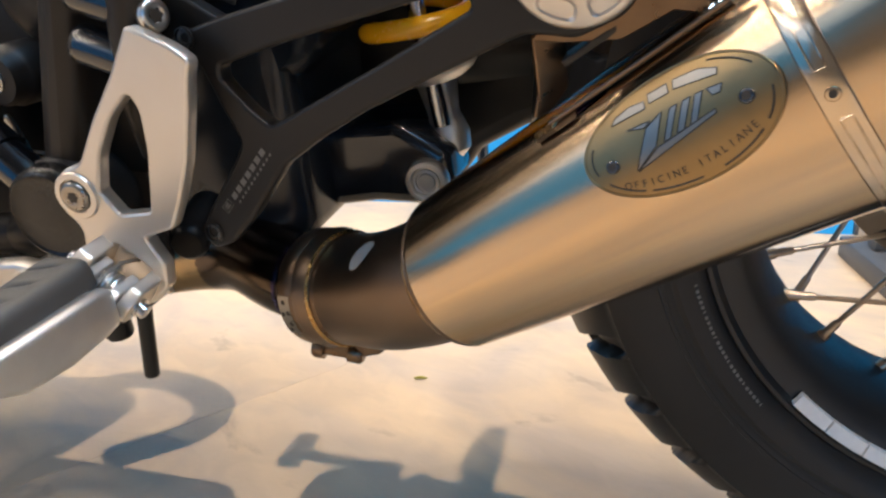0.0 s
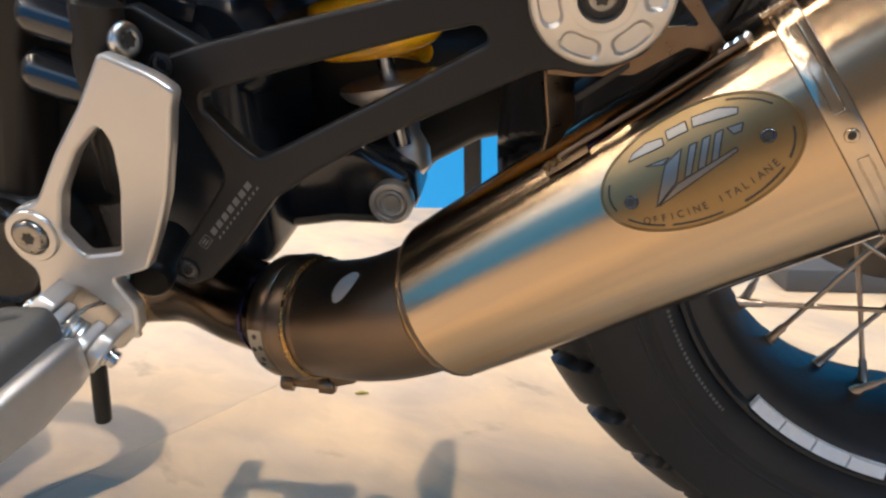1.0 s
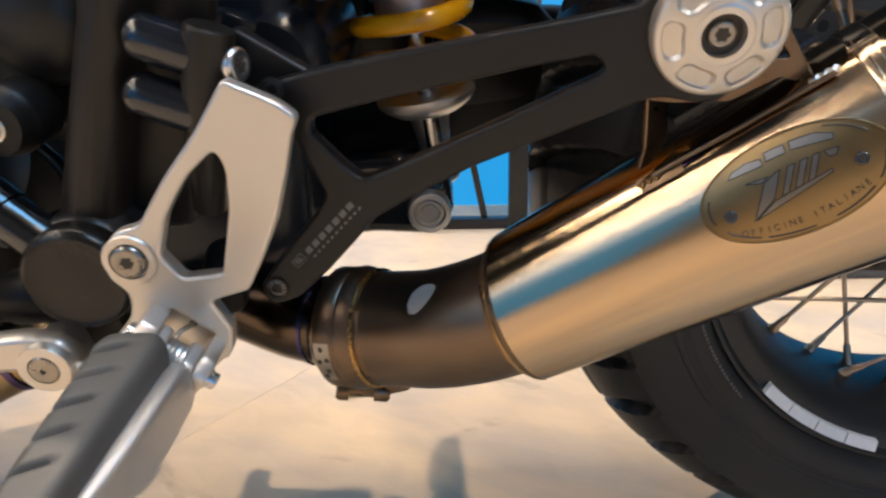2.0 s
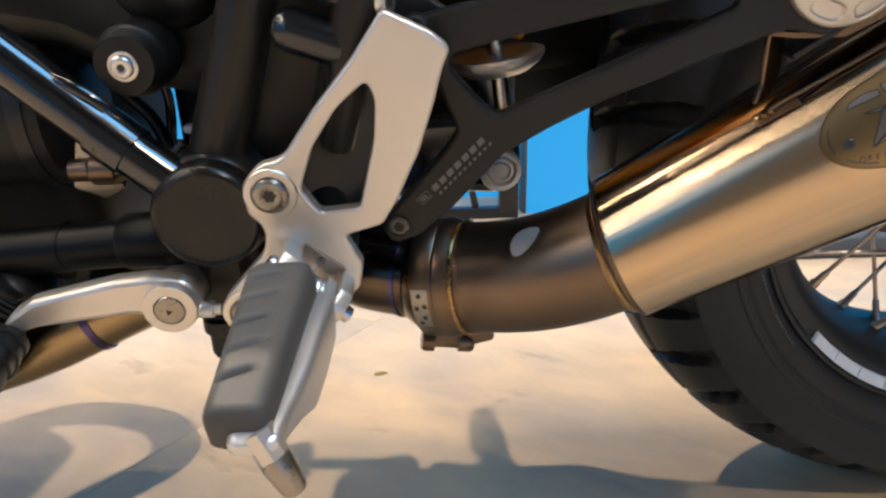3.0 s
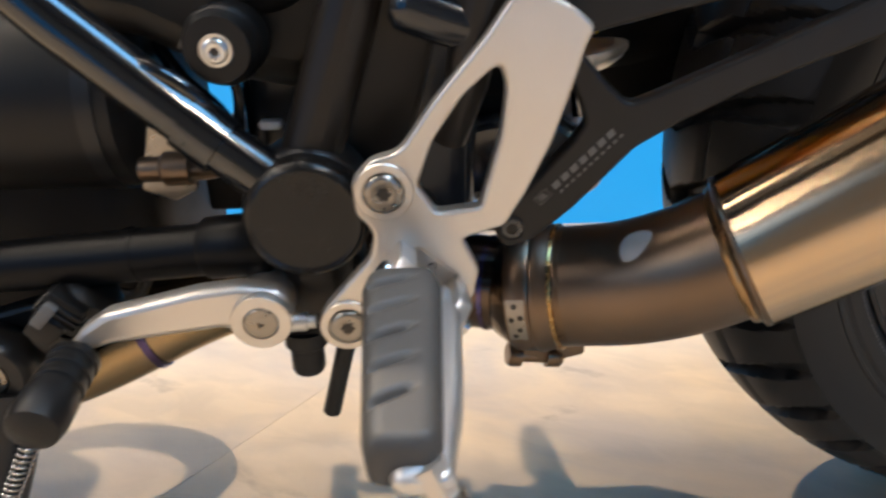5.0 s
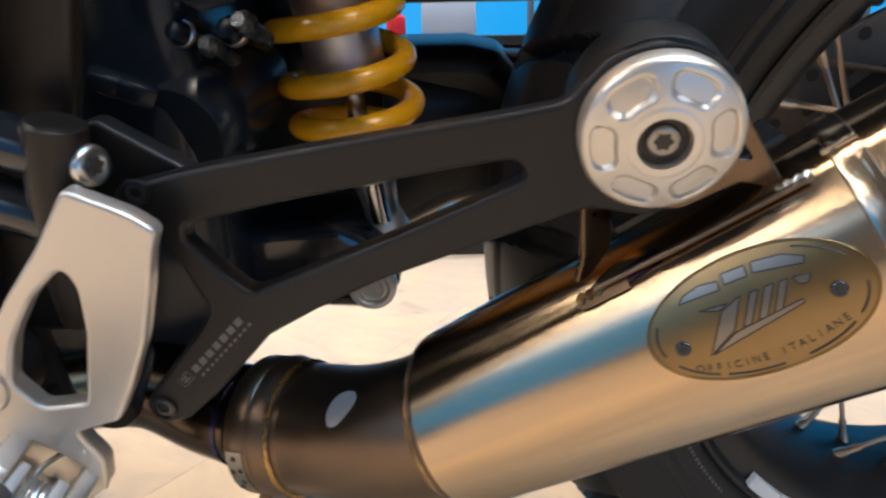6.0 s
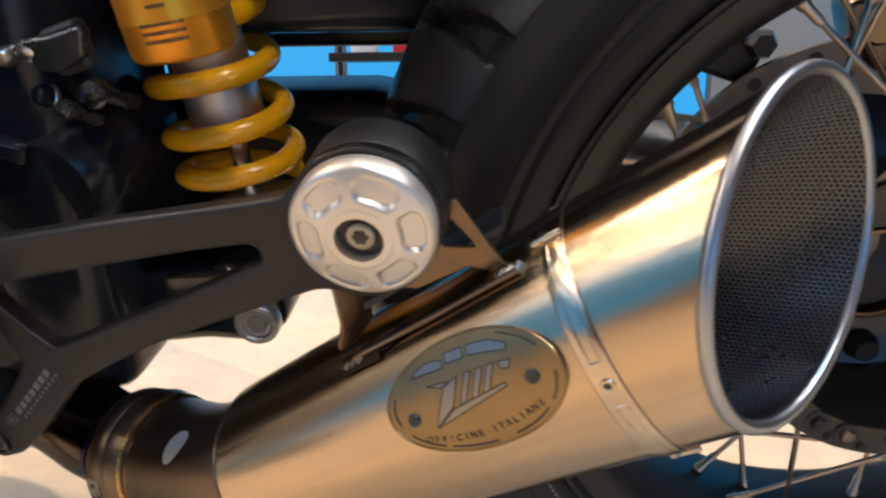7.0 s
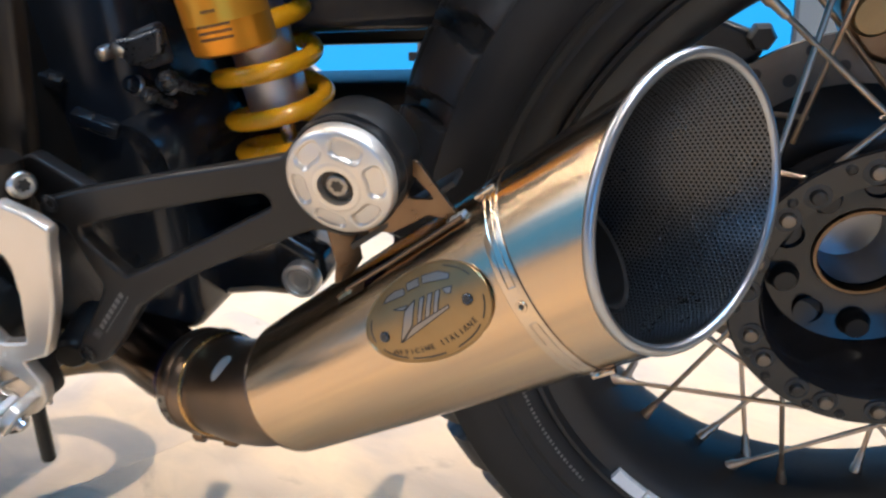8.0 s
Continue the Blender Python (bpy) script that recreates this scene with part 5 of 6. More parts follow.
# upper lug with two gloss studs and a bolt
part("lug_block", tube([(-0.4805, -0.168, 0.1225), (-0.4808, -0.168, 0.1215), (-0.4825, -0.168, 0.1130), (-0.4850, -0.168, 0.0990), (-0.4872, -0.168, 0.0860), (-0.4905, -0.167, 0.066), (-0.497, -0.158, 0.040)], [0.0092, 0.0104, 0.0106, 0.0106, 0.0102, 0.0092, 0.0080], 24), COLUMN, FRAME, "satin black frame lug")
for x0, z0, x1, z1 in ((-0.5115, 0.1190, -0.4850, 0.1105), (-0.5165, 0.0955, -0.4900, 0.0870)):
    p0, p1 = Vector((x0, -0.1655, z0)), Vector((x1, -0.1675, z1))
    part("stud", lathe([(0, -0.004), (0.0060, -0.0035), (0.0095, 0.0), (0.0100, 0.004), (0.0100, 0.032), (0.008, 0.034)], p0, p1 - p0, 28), GLOSS, FRAME, "gloss black domed stud")
bolt("lug_bolt", (-0.4735, -0.1680, 0.1068), (0.93, -0.36, 0.05), 0.0076, 0.0046, 0.42, SILVER, FRAME, "bright star-socket bolt")
ear = fillet([(-0.4860, 0.1150, 0.004), (-0.4745, 0.1195, 0.006), (-0.4400, 0.0985, 0.004), (-0.4480, 0.0870, 0.004), (-0.4800, 0.0890, 0.004)], 0.004)
part("plate_ear", slab("plate_ear", ear, [], 0.010, 0.0016, side_plane(-0.1790, -0.05)), ANOD, HPLATE)
part("pale_connector", box(-0.006, 0.006, -0.004, 0.004, -0.0025, 0.0025, 0.002, 2, Matrix.Translation((-0.5841, -0.090, 0.0288))), WEIGHT, FRAME, "pale plastic connector")


# -- swing arm, shock and the dark masses behind --
arm = fillet([(-0.560, -0.062, 0.01), (-0.560, 0.000, 0.02), (-0.517, 0.000, 0.03), (-0.458, 0.0125, 0.05), (-0.417, 0.0150, 0.02), (-0.382, -0.0080, 0.012), (-0.3800, -0.0310, 0.012), (-0.398, -0.0470, 0.012), (-0.437, -0.0450, 0.05), (-0.475, -0.0500, 0.03), (-0.520, -0.0630, 0.03)], 0.01, 8)
ARM = part("swing_arm", slab("swing_arm", arm, [], 0.060, 0.009, side_plane(-0.0180)), GLOSS, MOTO, "gloss black swing arm")
part("arm_washer", lathe([(0.0150, 0.004), (0.0150, -0.003), (0.0141, -0.0038), (0.0112, -0.0038), (0.0107, -0.0022), (0.0068, -0.0022)], (-0.3972, -0.0220, -0.0252), (0, 1, 0), 40), ALU, ARM, "bright plated washer")
part("arm_bolt", lathe([(0.0150, 0.004), (0.0150, -0.0015), (0.0142, -0.0030), (0.0112, -0.0034), (0.0104, -0.0018), (0.0100, 0.0008), (0.0094, 0.0008), (0.0090, -0.0016), (0.0076, -0.0020), (0.0072, 0.0004), (0.0058, 0.0008), (0.0054, -0.0006), (0, -0.0008)], (-0.3972, -0.0240, -0.0252), (0, 1, 0), 40), CASTALU, ARM, "turned bright axle end")
beam = fillet([(-0.62, 0.098, 0.02), (-0.335, 0.099, 0.02), (-0.312, 0.094, 0.012), (-0.298, 0.080, 0.02), (-0.23, 0.065, 0.03), (-0.23, 0.000, 0.03), (-0.300, -0.012, 0.03), (-0.345, -0.020, 0.03), (-0.384, -0.040, 0.02), (-0.410, -0.075, 0.02), (-0.62, -0.085, 0.02)], 0.02, 8)
part("arm_beam", slab("arm_beam", beam, [], 0.080, 0.016, side_plane(0.085)), SATIN, ARM, "satin black shaft-drive housing")
part("final_drive", lathe([(0, -0.06), (0.05, -0.058), (0.075, -0.045), (0.085, -0.02), (0.085, 0.03), (0.07, 0.06), (0.04, 0.075), (0, 0.078)], (0.0, 0.150, 0.0), (0, 1, 0), 40), SATIN, ARM, "satin black final drive housing")
part("arm_tube", tube(smooth_path([(-0.40, 0.115, 0.05), (-0.25, 0.135, 0.04), (-0.10, 0.150, 0.01), (0, 0.15, 0)], 6), [0.045] * 10 + [0.055] * 9, 24), SATIN, ARM)

SP, SA = Vector((-0.4060, 0.0107, 0.0940)), Vector((-0.16, 0.03, 1.0)).normalized()
SHOCK = part("shock_absorber", lathe([(0, -0.005), (0.0228, -0.005), (0.0228, 0.062), (0.0238, 0.064), (0.0238, 0.072), (0.0228, 0.074), (0.0228, 0.20), (0, 0.20)], SP + SA * 0.002, SA, 40), CASTALU, MOTO, "shock absorber with yellow spring and gold reservoir")
hel = []
for k in range(-40, 113):
    n = k / 28
    z = 0.0948 + (0.0305 if n > 0 else 0.0235) * n
    t = radians(201.7 + 360 * n)
    hel.append(Vector((-0.4075 - 0.16 * (z - 0.103) + 0.0356 * math.cos(t), 0.0110 + 0.03 * (z - 0.103) + 0.0356 * math.sin(t), z)))
part("spring", tube(hel, 0.0066, 16), YELLOW, SHOCK, "yellow enamelled coil spring")
part("damper_rod", lathe([(0, -0.09), (0.006, -0.09), (0.006, 0.01), (0, 0.01)], SP, SA, 20), CHROME, SHOCK, "bright damper rod")
part("spring_seat", lathe([(0.010, -0.010), (0.022, -0.008), (0.030, -0.003), (0.034, 0.002), (0.034, 0.005), (0.0, 0.005)], SP - SA * 0.050, SA, 40), CASTALU, SHOCK)
part("lower_clevis", lathe([(0.013, 0.026), (0.0145, 0.022), (0.0125, 0.010), (0.0115, 0.0), (0.0135, -0.006), (0.016, -0.014), (0.0145, -0.026), (0.008, -0.032), (0, -0.034)], (-0.3935, 0.0200, 0.0100), SA, 32), CASTALU, SHOCK, "cast aluminium lower clevis")
RA, RB = Vector((-0.3840, -0.0780, 0.1585)), Vector((-0.12, -0.05, 0.99)).normalized()
RES = part("reservoir", lathe([(0, 0), (0.0212, 0), (0.0240, 0.0015), (0.0246, 0.004), (0.0246, 0.017), (0.0250, 0.018), (0.0246, 0.019), (0.0246, 0.12), (0, 0.12)], RA, RB, 48), GOLD, SHOCK, "gold anodised reservoir")
ra, ru, rv = frame_of(RB)
for j, (w, zz) in enumerate(((0.34, 0.0240), (0.78, 0.0165), (0.78, 0.0130), (0.78, 0.0095))):
    n = 14 if j else 6
    for i in range(n):
        t0 = -1.40 - w * 0.5 + w * i / n
        t1 = t0 + w / n * 0.7
        rr = 0.0252
        bm = bmesh.new()
        bm.faces.new([bm.verts.new(RA + ra * z + Vector((1, 0, 0.12)).normalized() * (rr * math.cos(t)) + Vector((0, 1, 0.05)).normalized() * (rr * math.sin(t))) for t, z in ((t0, zz), (t1, zz), (t1, zz + 0.0015), (t0, zz + 0.0015))])
        part("print_bar", bm, ENGRAVE, RES, smooth=0)

ENGINE = part("engine", box(-1.15, -0.655, -0.080, 0.10, -0.120, 0.170, 0.03, 3), DARK, MOTO, "dark engine and gearbox block")
part("gearbox_cover", slab("gearbox_cover", fillet([(-0.70, 0.085), (-0.66, 0.19), (-0.535, 0.22), (-0.530, 0.075), (-0.560, 0.048), (-0.600, 0.055), (-0.640, 0.075)], 0.02), [], 0.10, 0.016, side_plane(-0.112)), CASTING, ENGINE, "dull black gearbox casting")
part("cover_dome", lathe([(0, -0.010), (0.012, -0.0095), (0.022, -0.006), (0.0285, 0.000), (0.0305, 0.010), (0.0305, 0.05)], (-0.5800, -0.118, 0.1150), (0.1, 1, 0.1), 40), CASTING, ENGINE)
part("starter_housing", lathe([(0, 0.0), (0.036, 0.0), (0.0445, 0.006), (0.0460, 0.014), (0.0460, 0.40), (0, 0.40)], (-0.645, -0.082, 0.0420), (-1, 0, 0), 48), PLASTIC, ENGINE, "dark cylindrical housing")
part("housing_ring", lathe([(0.044, 0.012), (0.0468, 0.012), (0.0468, 0.020), (0.044, 0.020)], (-0.645, -0.082, 0.0420), (-1, 0, 0), 48), SATIN, ENGINE)
part("metal_tab", slab("metal_tab", fillet([(-0.646, 0.004), (-0.630, -0.002), (-0.618, 0.004), (-0.6335, 0.054)], 0.003), [], 0.004, 0.001, side_plane(-0.118)), BOLT, ENGINE, "raw aluminium tab")
part("union", lathe([(0.004, -0.012), (0.0062, -0.012), (0.0066, -0.002), (0.0086, 0.0), (0.0086, 0.012), (0.0066, 0.014), (0.005, 0.03)], (-0.632, -0.118, 0.0150), (1, 0, 0.02), 18), TITAN, ENGINE)
for pts, r in (([(-0.650, -0.060, 0.075), (-0.632, -0.070, 0.050), (-0.612, -0.075, 0.030), (-0.600, -0.085, 0.004)], 0.0040), ([(-0.640, -0.050, 0.085), (-0.618, -0.060, 0.066), (-0.606, -0.060, 0.040), (-0.612, -0.060, -0.010)], 0.0032), ([(-0.648, -0.095, -0.006), (-0.628, -0.100, 0.004), (-0.606, -0.098, 0.010), (-0.590, -0.095, 0.022)], 0.0028)):
    part("wiring", tube(smooth_path(pts, 6), r, 10), GLOSS, ENGINE, "black wiring loom")
for x, z, w, h, turn in ((-0.6110, 0.0760, 0.0050, 0.0080, 28), (-0.6250, 0.0195, 0.0100, 0.0055, 12), (-0.6340, 0.0140, 0.0065, 0.0080, -20)):
    part("foil_scrap", box(-w, w, -0.0012, 0.0012, -h, h, 0.0009, 1, Matrix.Translation((x, -0.112, z)) @ Euler((0.3, radians(turn), 0.4)).to_matrix().to_4x4()), FOIL, ENGINE, "crumpled bright foil")
part("fitting", lathe([(0.0035, -0.006), (0.0060, -0.005), (0.0060, 0.001), (0.0085, 0.002), (0.0085, 0.008), (0.0055, 0.010), (0.0055, 0.022)], (-0.6230, -0.102, 0.0905), (0.2, 1, 0), 20), BRAKE, ENGINE, "small bright fitting")
part("cylinder", lathe([(0.06, 0), (0.075, 0.02)] + [(0.080 if k % 2 else 0.066, 0.03 + 0.008 * k) for k in range(14)] + [(0.085, 0.15), (0.085, 0.22), (0.06, 0.24), (0, 0.24)], (-0.98, 0.09, 0.06), (0, 1, 0.05), 36), SATIN, ENGINE)
# added dark filler closing the gap where the blue panels showed through
part("loom_cover", box(-0.6400, -0.6060, -0.0300, -0.0200, -0.0440, 0.0020, 0.004, 2), DARK, ENGINE)
part("loop_hose", tube(smooth_path([(-0.660, -0.110, -0.020), (-0.656, -0.108, -0.046), (-0.666, -0.104, -0.062), (-0.690, -0.10, -0.058)], 6), 0.0035, 10), PLASTIC, ENGINE)

# dark inner bodywork above the swing arm
INNER = part("inner_housing", box(-0.607, -0.47, -0.060, 0.08, -0.062, 0.30, 0.018, 3), INKY, MOTO, "dark inner housing and wiring")
part("airbox", box(-0.60, -0.30, -0.030, 0.16, 0.215, 0.34, 0.03, 3), INKY, INNER)
# unseen block added overhead to keep key light off the muffler
part("seat", box(-0.58, -0.13, -0.09, 0.12, 0.37, 0.43, 0.025, 4), PLASTIC, INNER, "unseen black block in the seat's place, shading the muffler")
part("undertray", box(-0.60, -0.25, 0.02, 0.145, 0.150, 0.23, 0.012, 3), INKY, INNER)
part("inner_panel", box(-0.4800, -0.4420, 0.0850, 0.1000, 0.0500, 0.1600, 0.006, 3), INKY, INNER)
part("rear_rail", box(-0.62, -0.20, 0.147, 0.168, 0.121, 0.215, 0.005, 3), SATIN, INNER, "black rear frame rail")
part("cast_bracket", slab("cast_bracket", fillet([(-0.489, 0.158), (-0.472, 0.166), (-0.452, 0.172), (-0.449, 0.146), (-0.466, 0.142), (-0.480, 0.149)], 0.004), [], 0.010, 0.003, side_plane(-0.052)), DARKGREY, INNER, "grey cast bracket")
part("bracket_pin", lathe([(0, -0.003), (0.004, -0.0025), (0.005, 0), (0.005, 0.010), (0.003, 0.012)], (-0.486, -0.064, 0.155), (0.2, 1, 0.1), 20), SILVER, INNER)
part("bright_clip", box(-0.005, 0.005, -0.003, 0.003, -0.004, 0.004, 0.002, 2, Matrix.Translation((-0.473, -0.064, 0.157)) @ Euler((0.2, radians(25), 0.3)).to_matrix().to_4x4()), SILVER, INNER, "bright metal clip")
part("pale_cover", slab("pale_cover", fillet([(-0.4820, 0.1582), (-0.4738, 0.1636), (-0.4595, 0.1653), (-0.4397, 0.1708), (-0.4432, 0.1546), (-0.4582, 0.1472), (-0.4686, 0.1481), (-0.4726, 0.1538)], 0.003), [], 0.008, 0.0022, side_plane(-0.066)), COVER, INNER, "dull grey moulded cover")
for (x, z), r in zip([(-0.4593, 0.1292), (-0.4420, 0.1391), (-0.5347, 0.0859), (-0.5260, 0.1408)], (0.0050, 0.0058, 0.0036, 0.0030)):
    part("hose_union", lathe([(0, -0.004), (r * 0.6, -0.004), (r, -0.001), (r, 0.004), (r * 0.7, 0.006), (r * 0.7, 0.020)], (x, -0.066, z), (0.3, 0.8, -0.5), 20), COVER, INNER, "small dull steel hose union")
part("bright_bracket", box(-0.012, 0.012, -0.004, 0.004, -0.006, 0.006, 0.002, 2, Matrix.Translation((-0.389, 0.050, 0.158)) @ Euler((0.2, radians(-20), 0.2)).to_matrix().to_4x4()), SILVER, INNER, "bright metal bracket")
part("pump_body", lathe([(0, -0.012), (0.026, -0.012), (0.034, -0.004), (0.037, 0.008), (0.037, 0.07), (0, 0.07)], (-0.487, -0.046, 0.084), (0.1, 1, 0.15), 44), INKY, INNER, "dark round pump body")
for x, z, r in ((-0.476, 0.1335, 0.0060), (-0.4510, 0.1345, 0.0068)):
    part("hose_end", lathe([(0, -0.006), (r * 0.7, -0.005), (r, -0.001), (r, 0.008), (r * 0.8, 0.010), (r * 0.8, 0.03)], (x, -0.056, z), (0.25, 0.9, -0.35), 20), INKY, INNER)
    part("hose_clip", lathe([(r * 1.02, 0.001), (r * 1.12, 0.0015), (r * 1.12, 0.004), (r * 1.02, 0.0045)], (x, -0.056, z), (0.25, 0.9, -0.35), 20), SILVER, INNER, "bright hose clip")
for x, z in ((-0.531, 0.1395), (-0.5565, 0.121), (-0.512, 0.113), (-0.498, 0.108)):
    part("connector", box(-0.009, 0.009, -0.006, 0.006, -0.005, 0.005, 0.002, 2, Matrix.Translation((x, -0.064, z)) @ Euler((0.3, radians(25), 0.3)).to_matrix().to_4x4()), INKY, INNER)
part("upright_hose", tube(smooth_path([(-0.506, -0.12, 0.24), (-0.5035, -0.12, 0.168), (-0.512, -0.12, 0.120)], 6), 0.0075, 18), SATIN, INNER)
part("hose_ring", tube([(-0.5125, -0.12, 0.1215), (-0.5130, -0.12, 0.1165)], 0.0092, 18), CASTALU, INNER)

# -- rear wheel --
WHEEL = part("rear_wheel", lathe([(0.2240, -0.0600), (0.2262, -0.0625), (0.2250, -0.0645), (0.2225, -0.0640), (0.2195, -0.0590), (0.2100, -0.0560), (0.2030, -0.0500), (0.1985, -0.0420), (0.1940, -0.0300), (0.1910, -0.0150), (0.1900, 0.0), (0.1910, 0.0150), (0.1940, 0.0300), (0.1985, 0.0420), (0.2100, 0.0560), (0.2195, 0.0590), (0.2250, 0.0645), (0.2240, 0.0600), (0.204, 0.03), (0.204, -0.03), (0.2240, -0.0600)], (0, 0, 0), (0, 1, 0), 144), RIM, MOTO, "spoked rear wheel with block-tread tyre")


def tyre_mesh():
    """A tyre whose tread is cut by slanting block grooves and a wavy centre groove."""
    side = [(0.2235, 0.0590), (0.2275, 0.0660), (0.2310, 0.0700), (0.2360, 0.0730), (0.2430, 0.0752), (0.2447, 0.0748), (0.2462, 0.0750), (0.2480, 0.0768), (0.2560, 0.0792), (0.2660, 0.0812), (0.2760, 0.0815), (0.2840, 0.0802)]
    crown = []
    m = 48
    for i in range(m + 1):
        b = radians(55) * (1 - 2 * i / m)
        crown.append((0.228 + 0.099 * math.cos(b), 0.099 * math.sin(b) * 0.97))
    prof = [(r, -y, None) for r, y in side] + [(r, -y, -y) for r, y in crown] + [(r, y, None) for r, y in reversed(side)]
    pitches, per = 38, 24
    seg = pitches * per
    bm = bmesh.new()
    rings = []
    for k in range(seg):
        t = 2 * math.pi * k / seg
        ring = []
        for r, y, s in prof:
            if s is not None:
                a = abs(s) / 0.08
                ph = (t * pitches / (2 * math.pi) + 0.9 * a - 0.35 * a * a) % 1.0
                d = min(ph, 1 - ph)
                dep = 0.0
                if a > 0.02:
                    half = 0.105 + 0.065 * max(0.0, min(1.0, (a - 0.50) / 0.3))
                    dep = 0.0118 * max(0.0, min(1.0, (half - d) / 0.03))
                dep = max(dep, 0.0022 * max(0.0, min(1.0, (0.0032 - abs(abs(s) - 0.034)) / 0.0014)))
                r = r - dep * min(1, (1.06 - a) * 4)
            ring.append(bm.verts.new((r * math.cos(t), y, r * math.sin(t))))
        rings.append(ring)
    for k in range(seg):
        a, b = rings[k], rings[(k + 1) % seg]
        for i in range(len(prof) - 1):
            bm.faces.new((a[i], a[i + 1], b[i + 1], b[i]))
    return bm


TY = part("tyre", tyre_mesh(), TYRE, WHEEL, "black block-tread tyre", 30)
part("sidewall_rib", lathe([(0.2500, -0.0768), (0.2506, -0.0782), (0.2530, -0.0790), (0.2536, -0.0778)], (0, 0, 0), (0, 1, 0), 180), TYRE, TY)


def ring_bar(deg0, deg1, r0, r1, y0, y1, name, material, parent, label="", thick=0.0):
    bm = bmesh.new()
    n = max(1, int(abs(deg1 - deg0) / 1.5))
    lo, hi = [], []
    for i in range(n + 1):
        t = radians(deg0 + (deg1 - deg0) * i / n)
        lo.append((r0 * math.cos(t), y0, r0 * math.sin(t)))
        hi.append((r1 * math.cos(t), y1, r1 * math.sin(t)))
    if not thick:
        vs = [[bm.verts.new(p) for p in row] for row in (lo, hi)]
        for i in range(n):
            bm.faces.new((vs[0][i], vs[0][i + 1], vs[1][i + 1], vs[1][i]))
    else:
        f = [[bm.verts.new((p[0], p[1] - thick * e, p[2])) for p in row] for e in (0, 1) for row in (lo, hi)]
        for i in range(n):
            bm.faces.new((f[2][i], f[2][i + 1], f[3][i + 1], f[3][i]))
            bm.faces.new((f[0][i], f[0][i + 1], f[2][i + 1], f[2][i]))
            bm.faces.new((f[1][i], f[1][i + 1], f[3][i + 1], f[3][i]))
        for i in (0, n):
            bm.faces.new((f[0][i], f[1][i], f[3][i], f[2][i]))
        bmesh.ops.bevel(bm, geom=[e for e in bm.edges if e.calc_face_angle(0) > 0.6], offset=0.0008, segments=2, affect="EDGES")
    return part(name, bm, material, parent, label, 30)


# moulded marks along the sidewall, and stick-on balance weights on the rim
for i in range(26):
    d = 197.0 + i * 0.92
    ring_bar(d, d + (0.55 if i % 5 else 0.3), 0.2322, 0.2340, -0.0713, -0.0725, "sidewall_mark", TYRETEXT, TY)
for i in range(4):
    d = 224.2 + i * 7.4
    ring_bar(d, d + 7.05, 0.2125, 0.2205, -0.0574, -0.0604, "balance_weight", WEIGHT, WHEEL, "grey stick-on balance weight", 0.0042)

HUB = part("hub", lathe([(0.0945, -0.0440), (0.0955, -0.0480), (0.0945, -0.0500), (0.0890, -0.0506), (0.0760, -0.0490), (0.0735, -0.0440), (0.0715, -0.0300), (0.0690, -0.0080), (0.0640, 0.0030), (0.0500, 0.0085), (0.0380, 0.0125), (0.0318, 0.0130), (0.0300, 0.0125), (0.0282, 0.0140), (0.0275, 0.03), (0.0275, 0.10), (0.060, 0.10), (0.060, 0.03), (0.0800, 0.010), (0.0945, -0.0440)], (0, 0, 0), (0, 1, 0), 96), HUBPAINT, WHEEL, "blue-black painted wheel hub")
part("bore_ring", lathe([(0.0276, 0.016), (0.0280, 0.0115), (0.0290, 0.0100), (0.0312, 0.0100), (0.0325, 0.0135)], (0, 0, 0), (0, 1, 0), 64), RAW, HUB)
part("axle_end", lathe([(0, 0.060), (0.0255, 0.060), (0.0262, 0.058), (0.0272, 0.018)], (0, 0, 0), (0, 1, 0), 40), LIP, HUB)
for k in range(5):
    t = radians(72 * k + 20)
    part("hub_hole", lathe([(0.0098, -0.002), (0.0092, 0.0005), (0.0086, 0.002), (0.0, 0.003)], (0.0520 * math.cos(t), 0.0062, 0.0520 * math.sin(t)), (0, 1, 0), 24), INKY, HUB)
    t = radians(72 * k + 56)
    part("wheel_bolt", lathe([(0, -0.010), (0.0070, -0.010), (0.0082, -0.0085), (0.0086, -0.004), (0.0105, -0.002), (0.0105, 0.004)], (0.0520 * math.cos(t), 0.0080, 0.0520 * math.sin(t)), (0, 1, 0), 18), SATIN, HUB, "wheel bolt")
for k in range(20):
    t = radians(18 * k + (4 if k % 2 else 0))
    c = Vector((0.0835 * math.cos(t), -0.0502, 0.0835 * math.sin(t)))
    part("bolt_pocket", lathe([(0.0080, 0.0012), (0.0078, -0.0004), (0.0060, -0.0006), (0, -0.0006)], c, (0, 1, 0), 16), INKY, HUB)
    part("flange_bolt", lathe([(0.0046, 0.001), (0.0046, -0.0020), (0.0038, -0.0036), (0.0018, -0.0040), (0, -0.0040)], c, (0, 1, 0), 16), SATIN if k % 3 == 1 else BRAKE, HUB)
    t += radians(8)
    c = Vector((0.0895 * math.cos(t), -0.0500, 0.0895 * math.sin(t)))
    part("spoke_head", lathe([(0.0030, 0.001), (0.0030, -0.0012), (0.0018, -0.0022), (0, -0.0022)], c, (0, 1, 0), 12), SATIN, HUB)
DISCB = part("brake_disc", lathe([(0.0975, 0.080), (0.1345, 0.080), (0.1350, 0.0825), (0.1345, 0.085), (0.0975, 0.085), (0.0975, 0.080)], (0, 0, 0), (0, 1, 0), 120), BRAKE, WHEEL, "drilled steel brake disc")
